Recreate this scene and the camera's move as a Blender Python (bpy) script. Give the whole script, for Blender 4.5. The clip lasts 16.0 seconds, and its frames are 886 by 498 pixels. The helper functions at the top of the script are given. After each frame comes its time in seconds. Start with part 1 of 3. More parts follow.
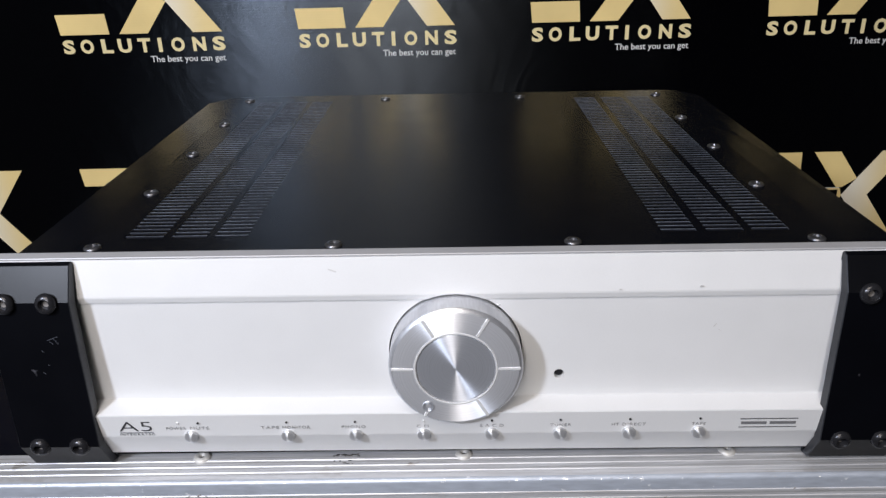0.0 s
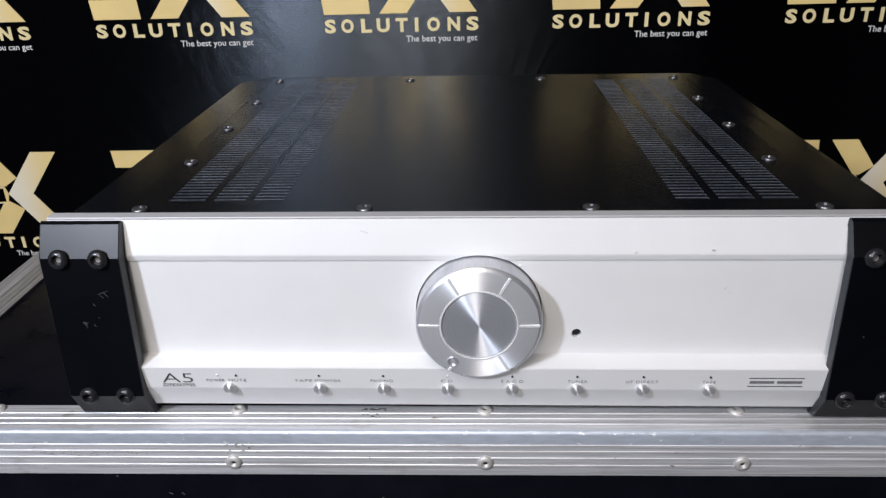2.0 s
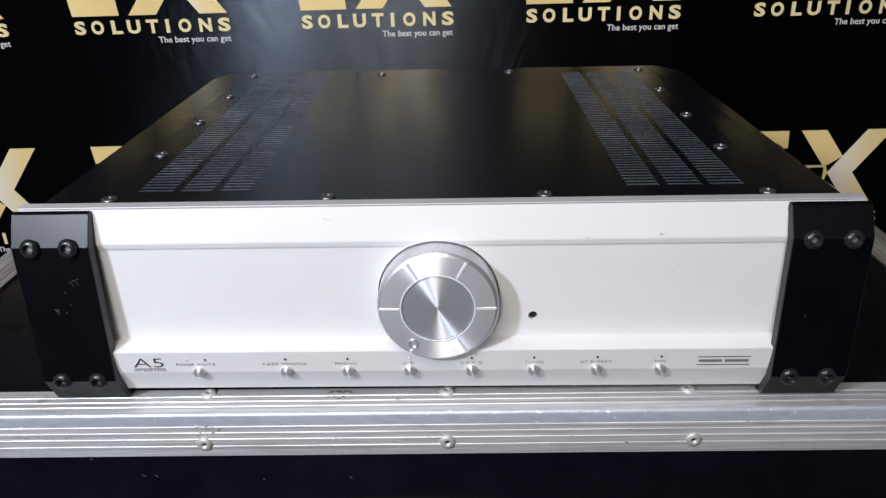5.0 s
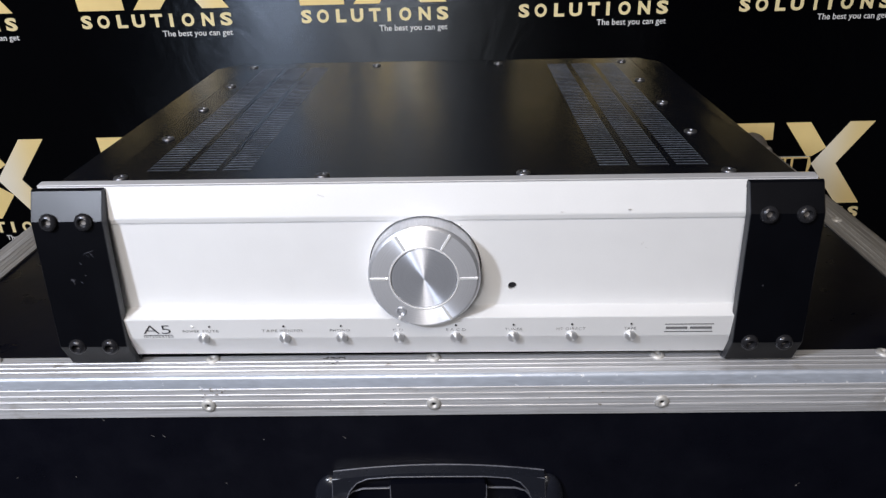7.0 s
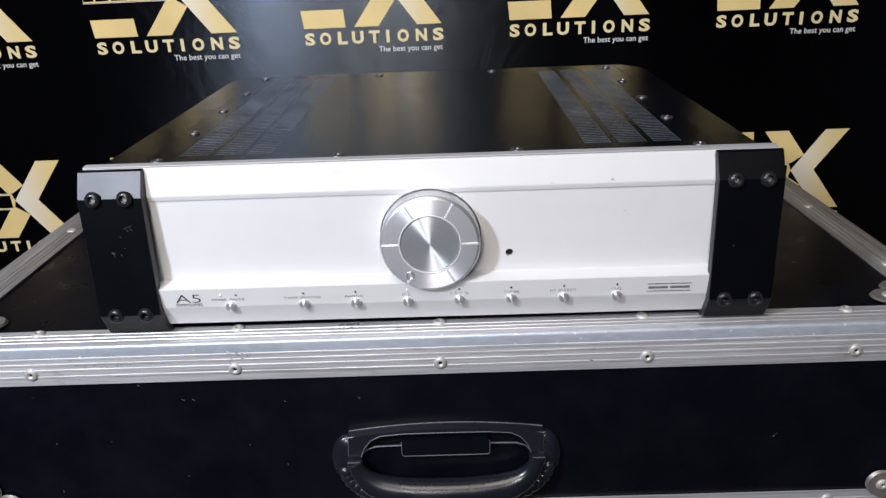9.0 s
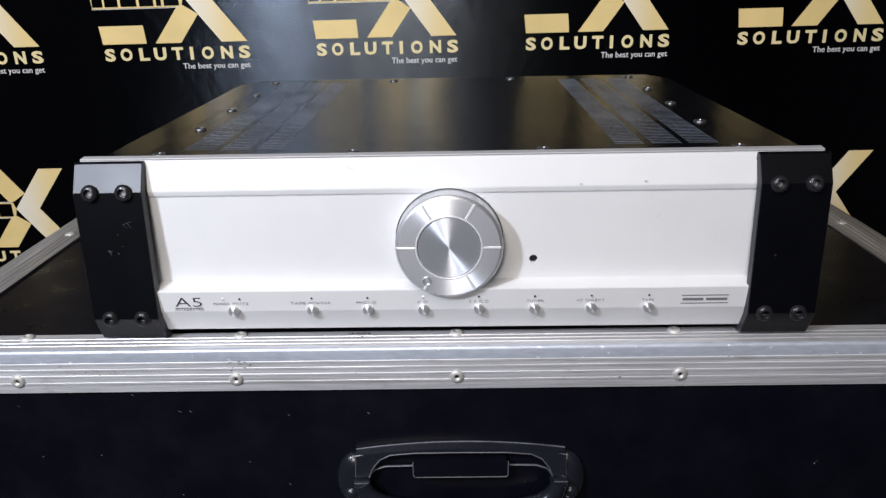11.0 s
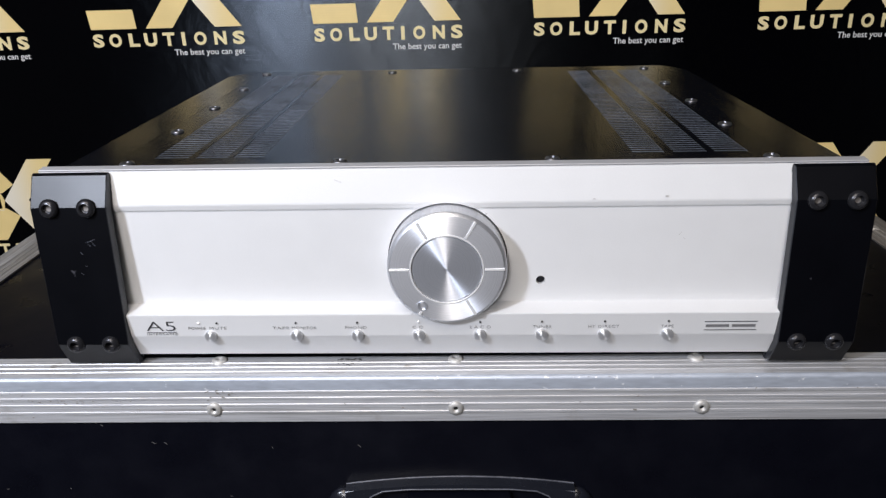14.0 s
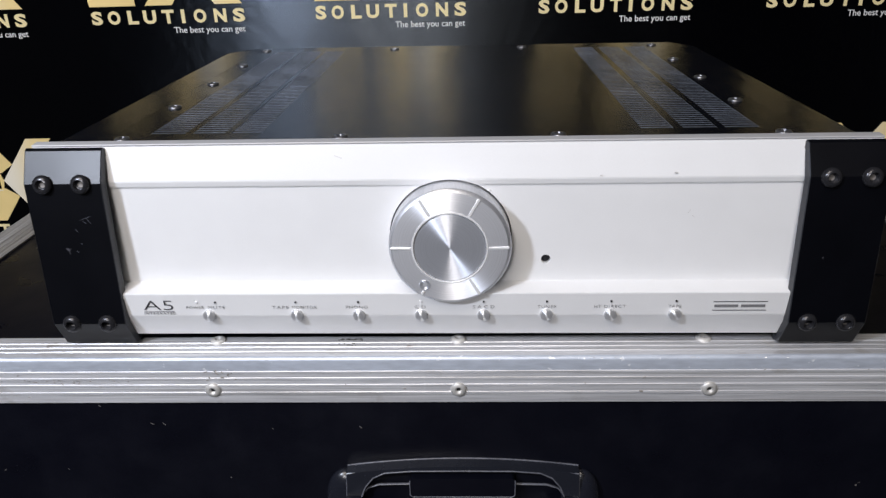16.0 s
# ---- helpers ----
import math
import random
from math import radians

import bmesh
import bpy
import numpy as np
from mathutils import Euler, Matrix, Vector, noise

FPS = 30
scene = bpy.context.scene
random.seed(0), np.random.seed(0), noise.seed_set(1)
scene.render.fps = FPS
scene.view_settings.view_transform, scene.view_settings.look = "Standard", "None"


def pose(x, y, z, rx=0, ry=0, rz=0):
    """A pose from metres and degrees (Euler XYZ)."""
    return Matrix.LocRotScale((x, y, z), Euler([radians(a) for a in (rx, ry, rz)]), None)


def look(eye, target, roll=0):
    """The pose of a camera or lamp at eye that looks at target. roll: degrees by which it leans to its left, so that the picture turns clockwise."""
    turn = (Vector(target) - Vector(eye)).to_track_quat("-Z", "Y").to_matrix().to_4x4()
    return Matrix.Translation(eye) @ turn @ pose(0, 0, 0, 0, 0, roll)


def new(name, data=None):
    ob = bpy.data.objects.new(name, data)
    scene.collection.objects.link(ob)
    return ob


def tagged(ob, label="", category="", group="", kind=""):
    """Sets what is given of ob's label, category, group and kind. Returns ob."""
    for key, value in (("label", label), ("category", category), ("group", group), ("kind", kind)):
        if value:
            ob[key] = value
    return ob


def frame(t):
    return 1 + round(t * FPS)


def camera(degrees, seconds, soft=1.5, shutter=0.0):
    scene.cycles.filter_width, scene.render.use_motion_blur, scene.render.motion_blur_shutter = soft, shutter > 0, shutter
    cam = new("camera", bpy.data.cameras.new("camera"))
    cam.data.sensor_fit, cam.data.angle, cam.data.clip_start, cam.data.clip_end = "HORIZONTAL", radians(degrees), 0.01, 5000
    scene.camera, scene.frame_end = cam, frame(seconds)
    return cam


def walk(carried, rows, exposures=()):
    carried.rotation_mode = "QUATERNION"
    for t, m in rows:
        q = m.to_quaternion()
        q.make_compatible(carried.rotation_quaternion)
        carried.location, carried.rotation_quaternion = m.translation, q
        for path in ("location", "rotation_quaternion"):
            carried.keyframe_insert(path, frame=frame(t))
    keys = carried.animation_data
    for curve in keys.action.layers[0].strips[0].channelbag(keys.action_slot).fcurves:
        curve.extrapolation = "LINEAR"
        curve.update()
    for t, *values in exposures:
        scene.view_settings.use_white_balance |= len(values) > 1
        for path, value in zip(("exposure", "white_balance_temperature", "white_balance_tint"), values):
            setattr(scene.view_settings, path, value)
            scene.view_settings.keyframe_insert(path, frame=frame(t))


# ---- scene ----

# ---------------------------------------------------------------- camera and walk
cam = camera(60.82, 16.0, soft=1.4)
PATH = [
    (0.0, -0.0000, -0.3245, 0.4309, 66.025, 0.984, 0.609),
    (0.5, -0.0049, -0.3297, 0.4303, 66.119, 0.992, 0.962),
    (1.0, -0.0066, -0.3356, 0.4321, 65.984, 0.804, 1.580),
    (1.5, -0.0027, -0.3441, 0.4284, 65.807, 0.864, 1.872),
    (2.0, -0.0042, -0.3513, 0.4260, 65.566, 0.911, 1.997),
    (2.5, 0.0052, -0.3589, 0.4297, 65.481, 0.852, 1.818),
    (3.0, 0.0090, -0.3643, 0.4268, 65.525, 0.924, 1.454),
    (3.5, 0.0111, -0.3634, 0.4264, 65.609, 1.037, 1.115),
    (4.0, 0.0107, -0.3609, 0.4247, 65.516, 1.146, 0.996),
    (6.5, 0.0192, -0.3916, 0.4322, 64.979, 0.922, 1.193),
    (7.0, 0.0219, -0.4029, 0.4295, 65.004, 1.032, 1.165),
    (7.5, 0.0246, -0.4171, 0.4369, 64.890, 1.256, 1.015),
    (8.0, 0.0271, -0.4328, 0.4393, 64.828, 1.334, 0.890),
    (8.5, 0.0237, -0.4530, 0.4261, 65.537, 1.446, 0.807),
    (9.0, 0.0176, -0.4662, 0.4109, 67.782, 1.881, 0.485),
    (11.5, 0.0069, -0.4251, 0.3853, 69.805, 0.745, 1.383),
    (12.0, 0.0079, -0.4092, 0.3859, 69.663, 0.566, 1.600),
    (12.5, 0.0081, -0.4020, 0.3867, 69.432, 0.615, 1.866),
    (13.0, 0.0097, -0.3956, 0.3880, 68.963, 0.742, 1.939),
    (13.5, 0.0115, -0.3926, 0.3899, 68.566, 0.910, 1.834),
    (14.0, 0.0115, -0.3895, 0.3919, 68.197, 1.067, 1.705),
    (14.5, 0.0109, -0.3869, 0.3919, 67.982, 1.119, 1.681),
    (15.0, 0.0102, -0.3870, 0.3854, 67.620, 1.078, 1.700),
    (15.5, 0.0103, -0.3852, 0.3854, 67.218, 1.040, 1.783),
    (16.0, 0.0110, -0.3818, 0.3858, 66.921, 1.041, 1.931),
]
walk(cam, [(t, pose(*p)) for t, *p in PATH], exposures=[(0.0, -0.12), (2.0, -0.08), (4.2, -0.04), (6.5, 0.0), (9.0, 0.03), (11.5, 0.0), (16.0, -0.04)])

# ---------------------------------------------------------------- light
CASE_TOP = 0.165
world = bpy.data.worlds.new("room_air")
scene.world = world
world.use_nodes = True
world.node_tree.nodes["Background"].inputs["Color"].default_value = (1.0, 0.93, 0.82, 1)
world.node_tree.nodes["Background"].inputs["Strength"].default_value = 0.0


def area_lamp(name, eye, target, size, watts, colour):
    data = bpy.data.lights.new(name, "AREA")
    data.shape, data.size, data.energy, data.color = "DISK", size, watts, colour
    ob = new(name, data)
    ob.matrix_world = look(eye, target)
    return ob


area_lamp("key_lamp", (-0.580, -0.660, 0.790), (-0.04, 0.05, 0.22), 0.10, 10.6, (0.77, 0.84, 1.0))
area_lamp("room_lamp", (-0.30, -0.95, 1.50), (-0.15, 0.0, 0.2), 0.90, 16.3, (0.995, 0.895, 0.805))
# added light with no known source: brings the streak on the cover, fills the front
area_lamp("far_fill", (-0.34, -2.00, 1.10), (0.0, 0.5, 0.35), 0.36, 17.0, (0.97, 0.95, 0.97))


# ---------------------------------------------------------------- materials
def nodes_of(name):
    m = bpy.data.materials.new(name)
    m.use_nodes = True
    nt = m.node_tree
    return m, nt, nt.nodes["Principled BSDF"]


def add(nt, kind, **values):
    n = nt.nodes.new(kind)
    for k, v in values.items():
        n.inputs[k].default_value = v
    return n


def surface(name, colour, rough, metal=0.0, grain=400.0, vary=0.15, bump=0.0, rough_vary=0.1, spots=None, stretch=(1, 1, 1), spec=0.5, coat=0.0):
    """A surface whose colour and gloss vary at two scales, with fine relief and, if told, small pale scuffs."""
    m, nt, b = nodes_of(name)
    tc = nt.nodes.new("ShaderNodeTexCoord")
    mp = nt.nodes.new("ShaderNodeMapping")
    mp.inputs["Scale"].default_value = stretch
    nt.links.new(tc.outputs["Object"], mp.inputs["Vector"])
    fine = add(nt, "ShaderNodeTexNoise", Scale=grain, Detail=4.0)
    wide = add(nt, "ShaderNodeTexNoise", Scale=grain / 28, Detail=5.0, Roughness=0.6)
    for n in (fine, wide):
        nt.links.new(mp.outputs["Vector"], n.inputs["Vector"])
    both = nt.nodes.new("ShaderNodeMath")
    both.operation = "ADD"
    nt.links.new(fine.outputs["Fac"], both.inputs[0])
    nt.links.new(wide.outputs["Fac"], both.inputs[1])
    ramp = nt.nodes.new("ShaderNodeMapRange")
    ramp.inputs["From Min"].default_value, ramp.inputs["From Max"].default_value = 0.6, 1.4
    ramp.inputs["To Min"].default_value, ramp.inputs["To Max"].default_value = 1 - vary, 1 + vary
    nt.links.new(both.outputs[0], ramp.inputs["Value"])
    mul = nt.nodes.new("ShaderNodeMix")
    mul.data_type, mul.blend_type = "RGBA", "MULTIPLY"
    mul.inputs["Factor"].default_value = 1.0
    mul.inputs["A"].default_value = (*colour, 1)
    nt.links.new(ramp.outputs["Result"], mul.inputs["B"])
    out = mul.outputs["Result"]
    if spots:
        amount, size, tone = spots
        sp = add(nt, "ShaderNodeTexNoise", Scale=size, Detail=3.0, Roughness=0.7)
        nt.links.new(tc.outputs["Object"], sp.inputs["Vector"])
        cut = nt.nodes.new("ShaderNodeMapRange")
        cut.inputs["From Min"].default_value, cut.inputs["From Max"].default_value = amount, amount + 0.05
        nt.links.new(sp.outputs["Fac"], cut.inputs["Value"])
        mx = nt.nodes.new("ShaderNodeMix")
        mx.data_type = "RGBA"
        nt.links.new(cut.outputs["Result"], mx.inputs["Factor"])
        nt.links.new(out, mx.inputs["A"])
        mx.inputs["B"].default_value = (*tone, 1)
        out = mx.outputs["Result"]
    nt.links.new(out, b.inputs["Base Color"])
    rr = nt.nodes.new("ShaderNodeMapRange")
    rr.inputs["From Min"].default_value, rr.inputs["From Max"].default_value = 0.3, 0.7
    rr.inputs["To Min"].default_value, rr.inputs["To Max"].default_value = rough - rough_vary, rough + rough_vary
    nt.links.new(wide.outputs["Fac"], rr.inputs["Value"])
    nt.links.new(rr.outputs["Result"], b.inputs["Roughness"])
    b.inputs["Metallic"].default_value = metal
    b.inputs["Specular IOR Level"].default_value = spec
    b.inputs["Coat Weight"].default_value = coat
    if bump:
        bp = add(nt, "ShaderNodeBump", Strength=bump, Distance=0.0005)
        nt.links.new(fine.outputs["Fac"], bp.inputs["Height"])
        nt.links.new(bp.outputs["Normal"], b.inputs["Normal"])
    return m


def turned(name, colour, rough, metal=0.8, lines=0.16):
    """Metal turned on a lathe: fine rings of uneven depth and a highlight stretched round the axis."""
    m, nt, b = nodes_of(name)
    b.inputs["Metallic"].default_value, b.inputs["Roughness"].default_value = metal, rough
    b.inputs["Anisotropic"].default_value = 0.97
    b.inputs["Anisotropic Rotation"].default_value = 0.25
    tg = nt.nodes.new("ShaderNodeTangent")
    tg.direction_type, tg.axis = "RADIAL", "Z"
    nt.links.new(tg.outputs["Tangent"], b.inputs["Tangent"])
    tc = nt.nodes.new("ShaderNodeTexCoord")
    flat_xy = nt.nodes.new("ShaderNodeVectorMath")
    flat_xy.operation = "MULTIPLY"
    flat_xy.inputs[1].default_value = (1, 1, 0)
    nt.links.new(tc.outputs["Object"], flat_xy.inputs[0])
    radius = nt.nodes.new("ShaderNodeVectorMath")
    radius.operation = "LENGTH"
    nt.links.new(flat_xy.outputs["Vector"], radius.inputs[0])
    ring = add(nt, "ShaderNodeTexNoise", Scale=2600.0, Detail=3.0, Roughness=0.7)
    ring.noise_dimensions = "1D"
    nt.links.new(radius.outputs["Value"], ring.inputs["W"])
    tone = nt.nodes.new("ShaderNodeMapRange")
    tone.inputs["From Min"].default_value, tone.inputs["From Max"].default_value = 0.3, 0.7
    tone.inputs["To Min"].default_value, tone.inputs["To Max"].default_value = 1 - lines, 1 + lines
    nt.links.new(ring.outputs["Fac"], tone.inputs["Value"])
    mul = nt.nodes.new("ShaderNodeMix")
    mul.data_type, mul.blend_type = "RGBA", "MULTIPLY"
    mul.inputs["Factor"].default_value = 1.0
    mul.inputs["A"].default_value = (*colour, 1)
    nt.links.new(tone.outputs["Result"], mul.inputs["B"])
    nt.links.new(mul.outputs["Result"], b.inputs["Base Color"])
    bp = add(nt, "ShaderNodeBump", Strength=0.25, Distance=0.00006)
    nt.links.new(ring.outputs["Fac"], bp.inputs["Height"])
    nt.links.new(bp.outputs["Normal"], b.inputs["Normal"])
    return m


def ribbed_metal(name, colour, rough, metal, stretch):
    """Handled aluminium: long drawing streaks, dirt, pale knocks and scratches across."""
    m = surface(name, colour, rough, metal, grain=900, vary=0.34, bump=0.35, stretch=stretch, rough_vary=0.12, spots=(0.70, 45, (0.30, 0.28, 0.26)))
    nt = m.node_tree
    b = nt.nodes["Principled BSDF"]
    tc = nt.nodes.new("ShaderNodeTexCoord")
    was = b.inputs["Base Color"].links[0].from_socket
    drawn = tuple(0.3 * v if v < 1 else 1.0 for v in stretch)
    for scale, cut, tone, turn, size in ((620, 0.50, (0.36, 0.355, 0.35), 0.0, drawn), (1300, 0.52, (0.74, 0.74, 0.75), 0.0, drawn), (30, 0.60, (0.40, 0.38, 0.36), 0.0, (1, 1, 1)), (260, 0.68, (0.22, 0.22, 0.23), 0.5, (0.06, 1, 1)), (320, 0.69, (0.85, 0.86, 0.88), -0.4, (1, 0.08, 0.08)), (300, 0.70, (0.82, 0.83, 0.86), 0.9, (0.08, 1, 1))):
        mp = nt.nodes.new("ShaderNodeMapping")
        mp.inputs["Scale"].default_value = size
        mp.inputs["Rotation"].default_value = (0, 0, turn)
        nt.links.new(tc.outputs["Object"], mp.inputs["Vector"])
        ns = add(nt, "ShaderNodeTexNoise", Scale=scale, Detail=5.0, Roughness=0.6)
        nt.links.new(mp.outputs["Vector"], ns.inputs["Vector"])
        mr = nt.nodes.new("ShaderNodeMapRange")
        mr.inputs["From Min"].default_value, mr.inputs["From Max"].default_value = cut, cut + 0.10
        mr.inputs["To Max"].default_value = 0.65
        nt.links.new(ns.outputs["Fac"], mr.inputs["Value"])
        mx = nt.nodes.new("ShaderNodeMix")
        mx.data_type = "RGBA"
        mx.inputs["B"].default_value = (*tone, 1)
        nt.links.new(mr.outputs["Result"], mx.inputs["Factor"])
        nt.links.new(was, mx.inputs["A"])
        was = mx.outputs["Result"]
    nt.links.new(was, b.inputs["Base Color"])
    return m


def banner_print(name, colour, rough, pale=None, ribs=0.08):
    """Glossy banner vinyl: a ribbed weave, soft creases and, for a pale tone, a printed fade across the shape."""
    m, nt, b = nodes_of(name)
    tc = nt.nodes.new("ShaderNodeTexCoord")
    geo = nt.nodes.new("ShaderNodeNewGeometry")
    if pale:
        sep = nt.nodes.new("ShaderNodeSeparateXYZ")
        nt.links.new(tc.outputs["Generated"], sep.inputs[0])
        fade = nt.nodes.new("ShaderNodeMapRange")
        fade.interpolation_type = "SMOOTHSTEP"
        fade.inputs["From Min"].default_value, fade.inputs["From Max"].default_value = 0.05, 0.85
        nt.links.new(sep.outputs["X"], fade.inputs["Value"])
        mx = nt.nodes.new("ShaderNodeMix")
        mx.data_type = "RGBA"
        mx.inputs["A"].default_value, mx.inputs["B"].default_value = (*pale, 1), (*colour, 1)
        nt.links.new(fade.outputs["Result"], mx.inputs["Factor"])
        nt.links.new(mx.outputs["Result"], b.inputs["Base Color"])
    else:
        ns = add(nt, "ShaderNodeTexNoise", Scale=14.0, Detail=6.0)
        nt.links.new(geo.outputs["Position"], ns.inputs["Vector"])
        mr = nt.nodes.new("ShaderNodeMapRange")
        mr.inputs["To Min"].default_value, mr.inputs["To Max"].default_value = 0.8, 1.2
        nt.links.new(ns.outputs["Fac"], mr.inputs["Value"])
        mx = nt.nodes.new("ShaderNodeMix")
        mx.data_type, mx.blend_type = "RGBA", "MULTIPLY"
        mx.inputs["Factor"].default_value = 1.0
        mx.inputs["A"].default_value = (*colour, 1)
        nt.links.new(mr.outputs["Result"], mx.inputs["B"])
        nt.links.new(mx.outputs["Result"], b.inputs["Base Color"])
    b.inputs["Roughness"].default_value = rough
    wv = add(nt, "ShaderNodeTexWave", Scale=280.0, Distortion=0.3, Detail=2.0)
    wv.wave_type, wv.bands_direction = "BANDS", "Z"
    nt.links.new(geo.outputs["Position"], wv.inputs["Vector"])
    crease = add(nt, "ShaderNodeTexNoise", Scale=6.5, Detail=5.0, Distortion=1.0)
    nt.links.new(geo.outputs["Position"], crease.inputs["Vector"])
    b1 = add(nt, "ShaderNodeBump", Strength=ribs, Distance=0.00032)
    b2 = add(nt, "ShaderNodeBump", Strength=0.15, Distance=0.012)
    nt.links.new(wv.outputs["Fac"], b1.inputs["Height"])
    nt.links.new(crease.outputs["Fac"], b2.inputs["Height"])
    coarse = add(nt, "ShaderNodeTexWave", Scale=95.0, Distortion=0.3, Detail=2.0)
    coarse.wave_type, coarse.bands_direction = "BANDS", "Z"
    nt.links.new(geo.outputs["Position"], coarse.inputs["Vector"])
    b3 = add(nt, "ShaderNodeBump", Strength=0.055, Distance=0.0008)
    nt.links.new(coarse.outputs["Fac"], b3.inputs["Height"])
    nt.links.new(b2.outputs["Normal"], b3.inputs["Normal"])
    nt.links.new(b3.outputs["Normal"], b1.inputs["Normal"])
    nt.links.new(b1.outputs["Normal"], b.inputs["Normal"])
    return m


SILVER = surface("silver_anodised", (0.655, 0.655, 0.655), 0.55, metal=0.08, grain=1500, vary=0.025, bump=0.05, rough_vary=0.05, spec=0.35)
LIP_GREY = surface("sawn_aluminium", (0.40, 0.40, 0.41), 0.5, metal=0.2, grain=1200, vary=0.08)
COVER_SCREW = surface("worn_black_steel", (0.16, 0.16, 0.17), 0.32, metal=0.85, grain=1800, vary=0.5)
BLACK_SATIN = surface("black_anodised", (0.0010, 0.0012, 0.0024), 0.36, grain=900, vary=0.25, bump=0.04, spec=0.29, rough_vary=0.015, spots=(0.73, 60, (0.06, 0.06, 0.07)))
# greyer than the plates: the lamp's reflection on their inner chamfers put into the colour
CHAMFER = surface("black_edge_sheen", (0.028, 0.030, 0.036), 0.36, metal=0.3, grain=700, vary=0.4)
BLACK_COVER = surface("black_painted_steel", (0.0040, 0.0044, 0.0062), 0.24, grain=1200, vary=0.2, bump=0.03, rough_vary=0.02, spec=0.17)
BLACK_COVER.node_tree.nodes["Principled BSDF"].inputs["Specular Tint"].default_value = (0.78, 0.89, 1.0, 1)
# pale cut rim over dark wall: the slots' lit line and shade, as colour
CUT_EDGE = surface("slot_edge_lit", (0.17, 0.19, 0.23), 0.4, metal=0.4, grain=500, vary=0.8)
SLOT_WALL = surface("slot_wall_shaded", (0.005, 0.006, 0.010), 0.45, grain=700, vary=0.5)
VENT_SHADE = surface("vent_shade", (0.0025, 0.003, 0.006), 0.6, grain=300)
DARK_INSIDE = surface("dark_inside", (0.004, 0.004, 0.005), 0.7, grain=300)
BLACK_SCREW = surface("blackened_steel", (0.030, 0.030, 0.034), 0.28, metal=0.5, grain=1500, vary=0.3)
STEEL = surface("dull_steel", (0.48, 0.47, 0.45), 0.5, metal=0.4, grain=1500, vary=0.22)
CORNER = surface("tarnished_steel_and_glint", (0.27, 0.25, 0.235), 0.42, metal=0.6, grain=500, vary=0.3, bump=0.2, spots=(0.66, 70, (0.16, 0.12, 0.09)))
SCUFF = surface("scuffed_metal", (0.52, 0.51, 0.50), 0.5, metal=0.3, grain=2500, vary=0.4)
SCUFF_DARK = surface("scuffed_black", (0.06, 0.065, 0.08), 0.5, grain=2500, vary=0.5)
GREY_INK = surface("grey_ink", (0.13, 0.13, 0.135), 0.6, grain=2500, vary=0.3)
SCUFF_LAMINATE = surface("scuffed_laminate", (0.085, 0.082, 0.08), 0.6, grain=2500, vary=0.5)
GRIME_DARK = surface("dark_grime", (0.05, 0.048, 0.045), 0.7, grain=2500, vary=0.5)
GRIME = surface("grime", (0.20, 0.185, 0.165), 0.7, grain=2500, vary=0.5)
INK = surface("black_ink", (0.03, 0.03, 0.033), 0.6, grain=2500, vary=0.3)
TURNED = turned("turned_aluminium", (0.84, 0.85, 0.885), 0.50, metal=0.66, lines=0.10)
TURNED_DARK = turned("turned_aluminium_disc", (0.645, 0.665, 0.715), 0.43, metal=0.73, lines=0.11)
BARREL = surface("brushed_aluminium_side", (0.60, 0.61, 0.64), 0.34, metal=0.75, grain=900, vary=0.14, stretch=(1, 1, 0.15))
BUTTON = turned("turned_button", (0.78, 0.785, 0.80), 0.34, metal=0.75)
POLISHED = surface("polished_aluminium", (0.86, 0.86, 0.86), 0.22, metal=0.4, grain=2000, vary=0.05, rough_vary=0.05)
TRIM = ribbed_metal("worn_aluminium", (0.565, 0.57, 0.59), 0.40, 0.52, (0.03, 1, 1))
# bluish base holds the corner band's reflection; the pale spots are wear
TRIM_WORN = surface("rubbed_corner_sheen", (0.47, 0.51, 0.58), 0.42, 0.45, grain=420, vary=0.22, bump=0.3, stretch=(0.25, 1, 1), spots=(0.655, 150, (0.80, 0.82, 0.86)))
# darker than TRIM: tarnish, plus the weaker light on the sides put into the colour
TRIM_SIDE = ribbed_metal("worn_aluminium_side_dim", (0.36, 0.35, 0.34), 0.44, 0.56, (1, 0.03, 1))
LAMINATE = surface("black_laminate", (0.0022, 0.0025, 0.0054), 0.34, grain=700, vary=0.3, bump=0.10, spec=0.30, spots=(0.745, 90, (0.16, 0.15, 0.14)))
PLASTIC = surface("black_plastic", (0.0110, 0.0125, 0.0180), 0.25, grain=1100, vary=0.2, bump=0.08, spots=(0.75, 140, (0.08, 0.08, 0.085)))
# paler plastic for handle edges: highlights put into the colour, along with rubbing
PLASTIC_EDGE = surface("rubbed_plastic_glint", (0.085, 0.088, 0.104), 0.34, grain=900, vary=0.7, rough_vary=0.1)
PLASTIC_GRIP = surface("handled_plastic", (0.0090, 0.0100, 0.0150), 0.26, grain=1100, vary=0.2, bump=0.08, spots=(0.74, 140, (0.09, 0.09, 0.10)))
BANNER = banner_print("black_vinyl", (0.0003, 0.0003, 0.0008), 0.27, ribs=0.14)
# the level weave of the vinyl spreads a highlight up and down
shine = BANNER.node_tree.nodes["Principled BSDF"]
upright = add(BANNER.node_tree, "ShaderNodeCombineXYZ", Z=1.0)
BANNER.node_tree.links.new(upright.outputs["Vector"], shine.inputs["Tangent"])
shine.inputs["Anisotropic"].default_value = 0.94
shine.inputs["Specular Tint"].default_value = (0.76, 0.87, 1.0, 1)
shine.inputs["Specular IOR Level"].default_value = 0.85
GOLD = banner_print("gold_print", (0.90, 0.70, 0.31), 0.35)
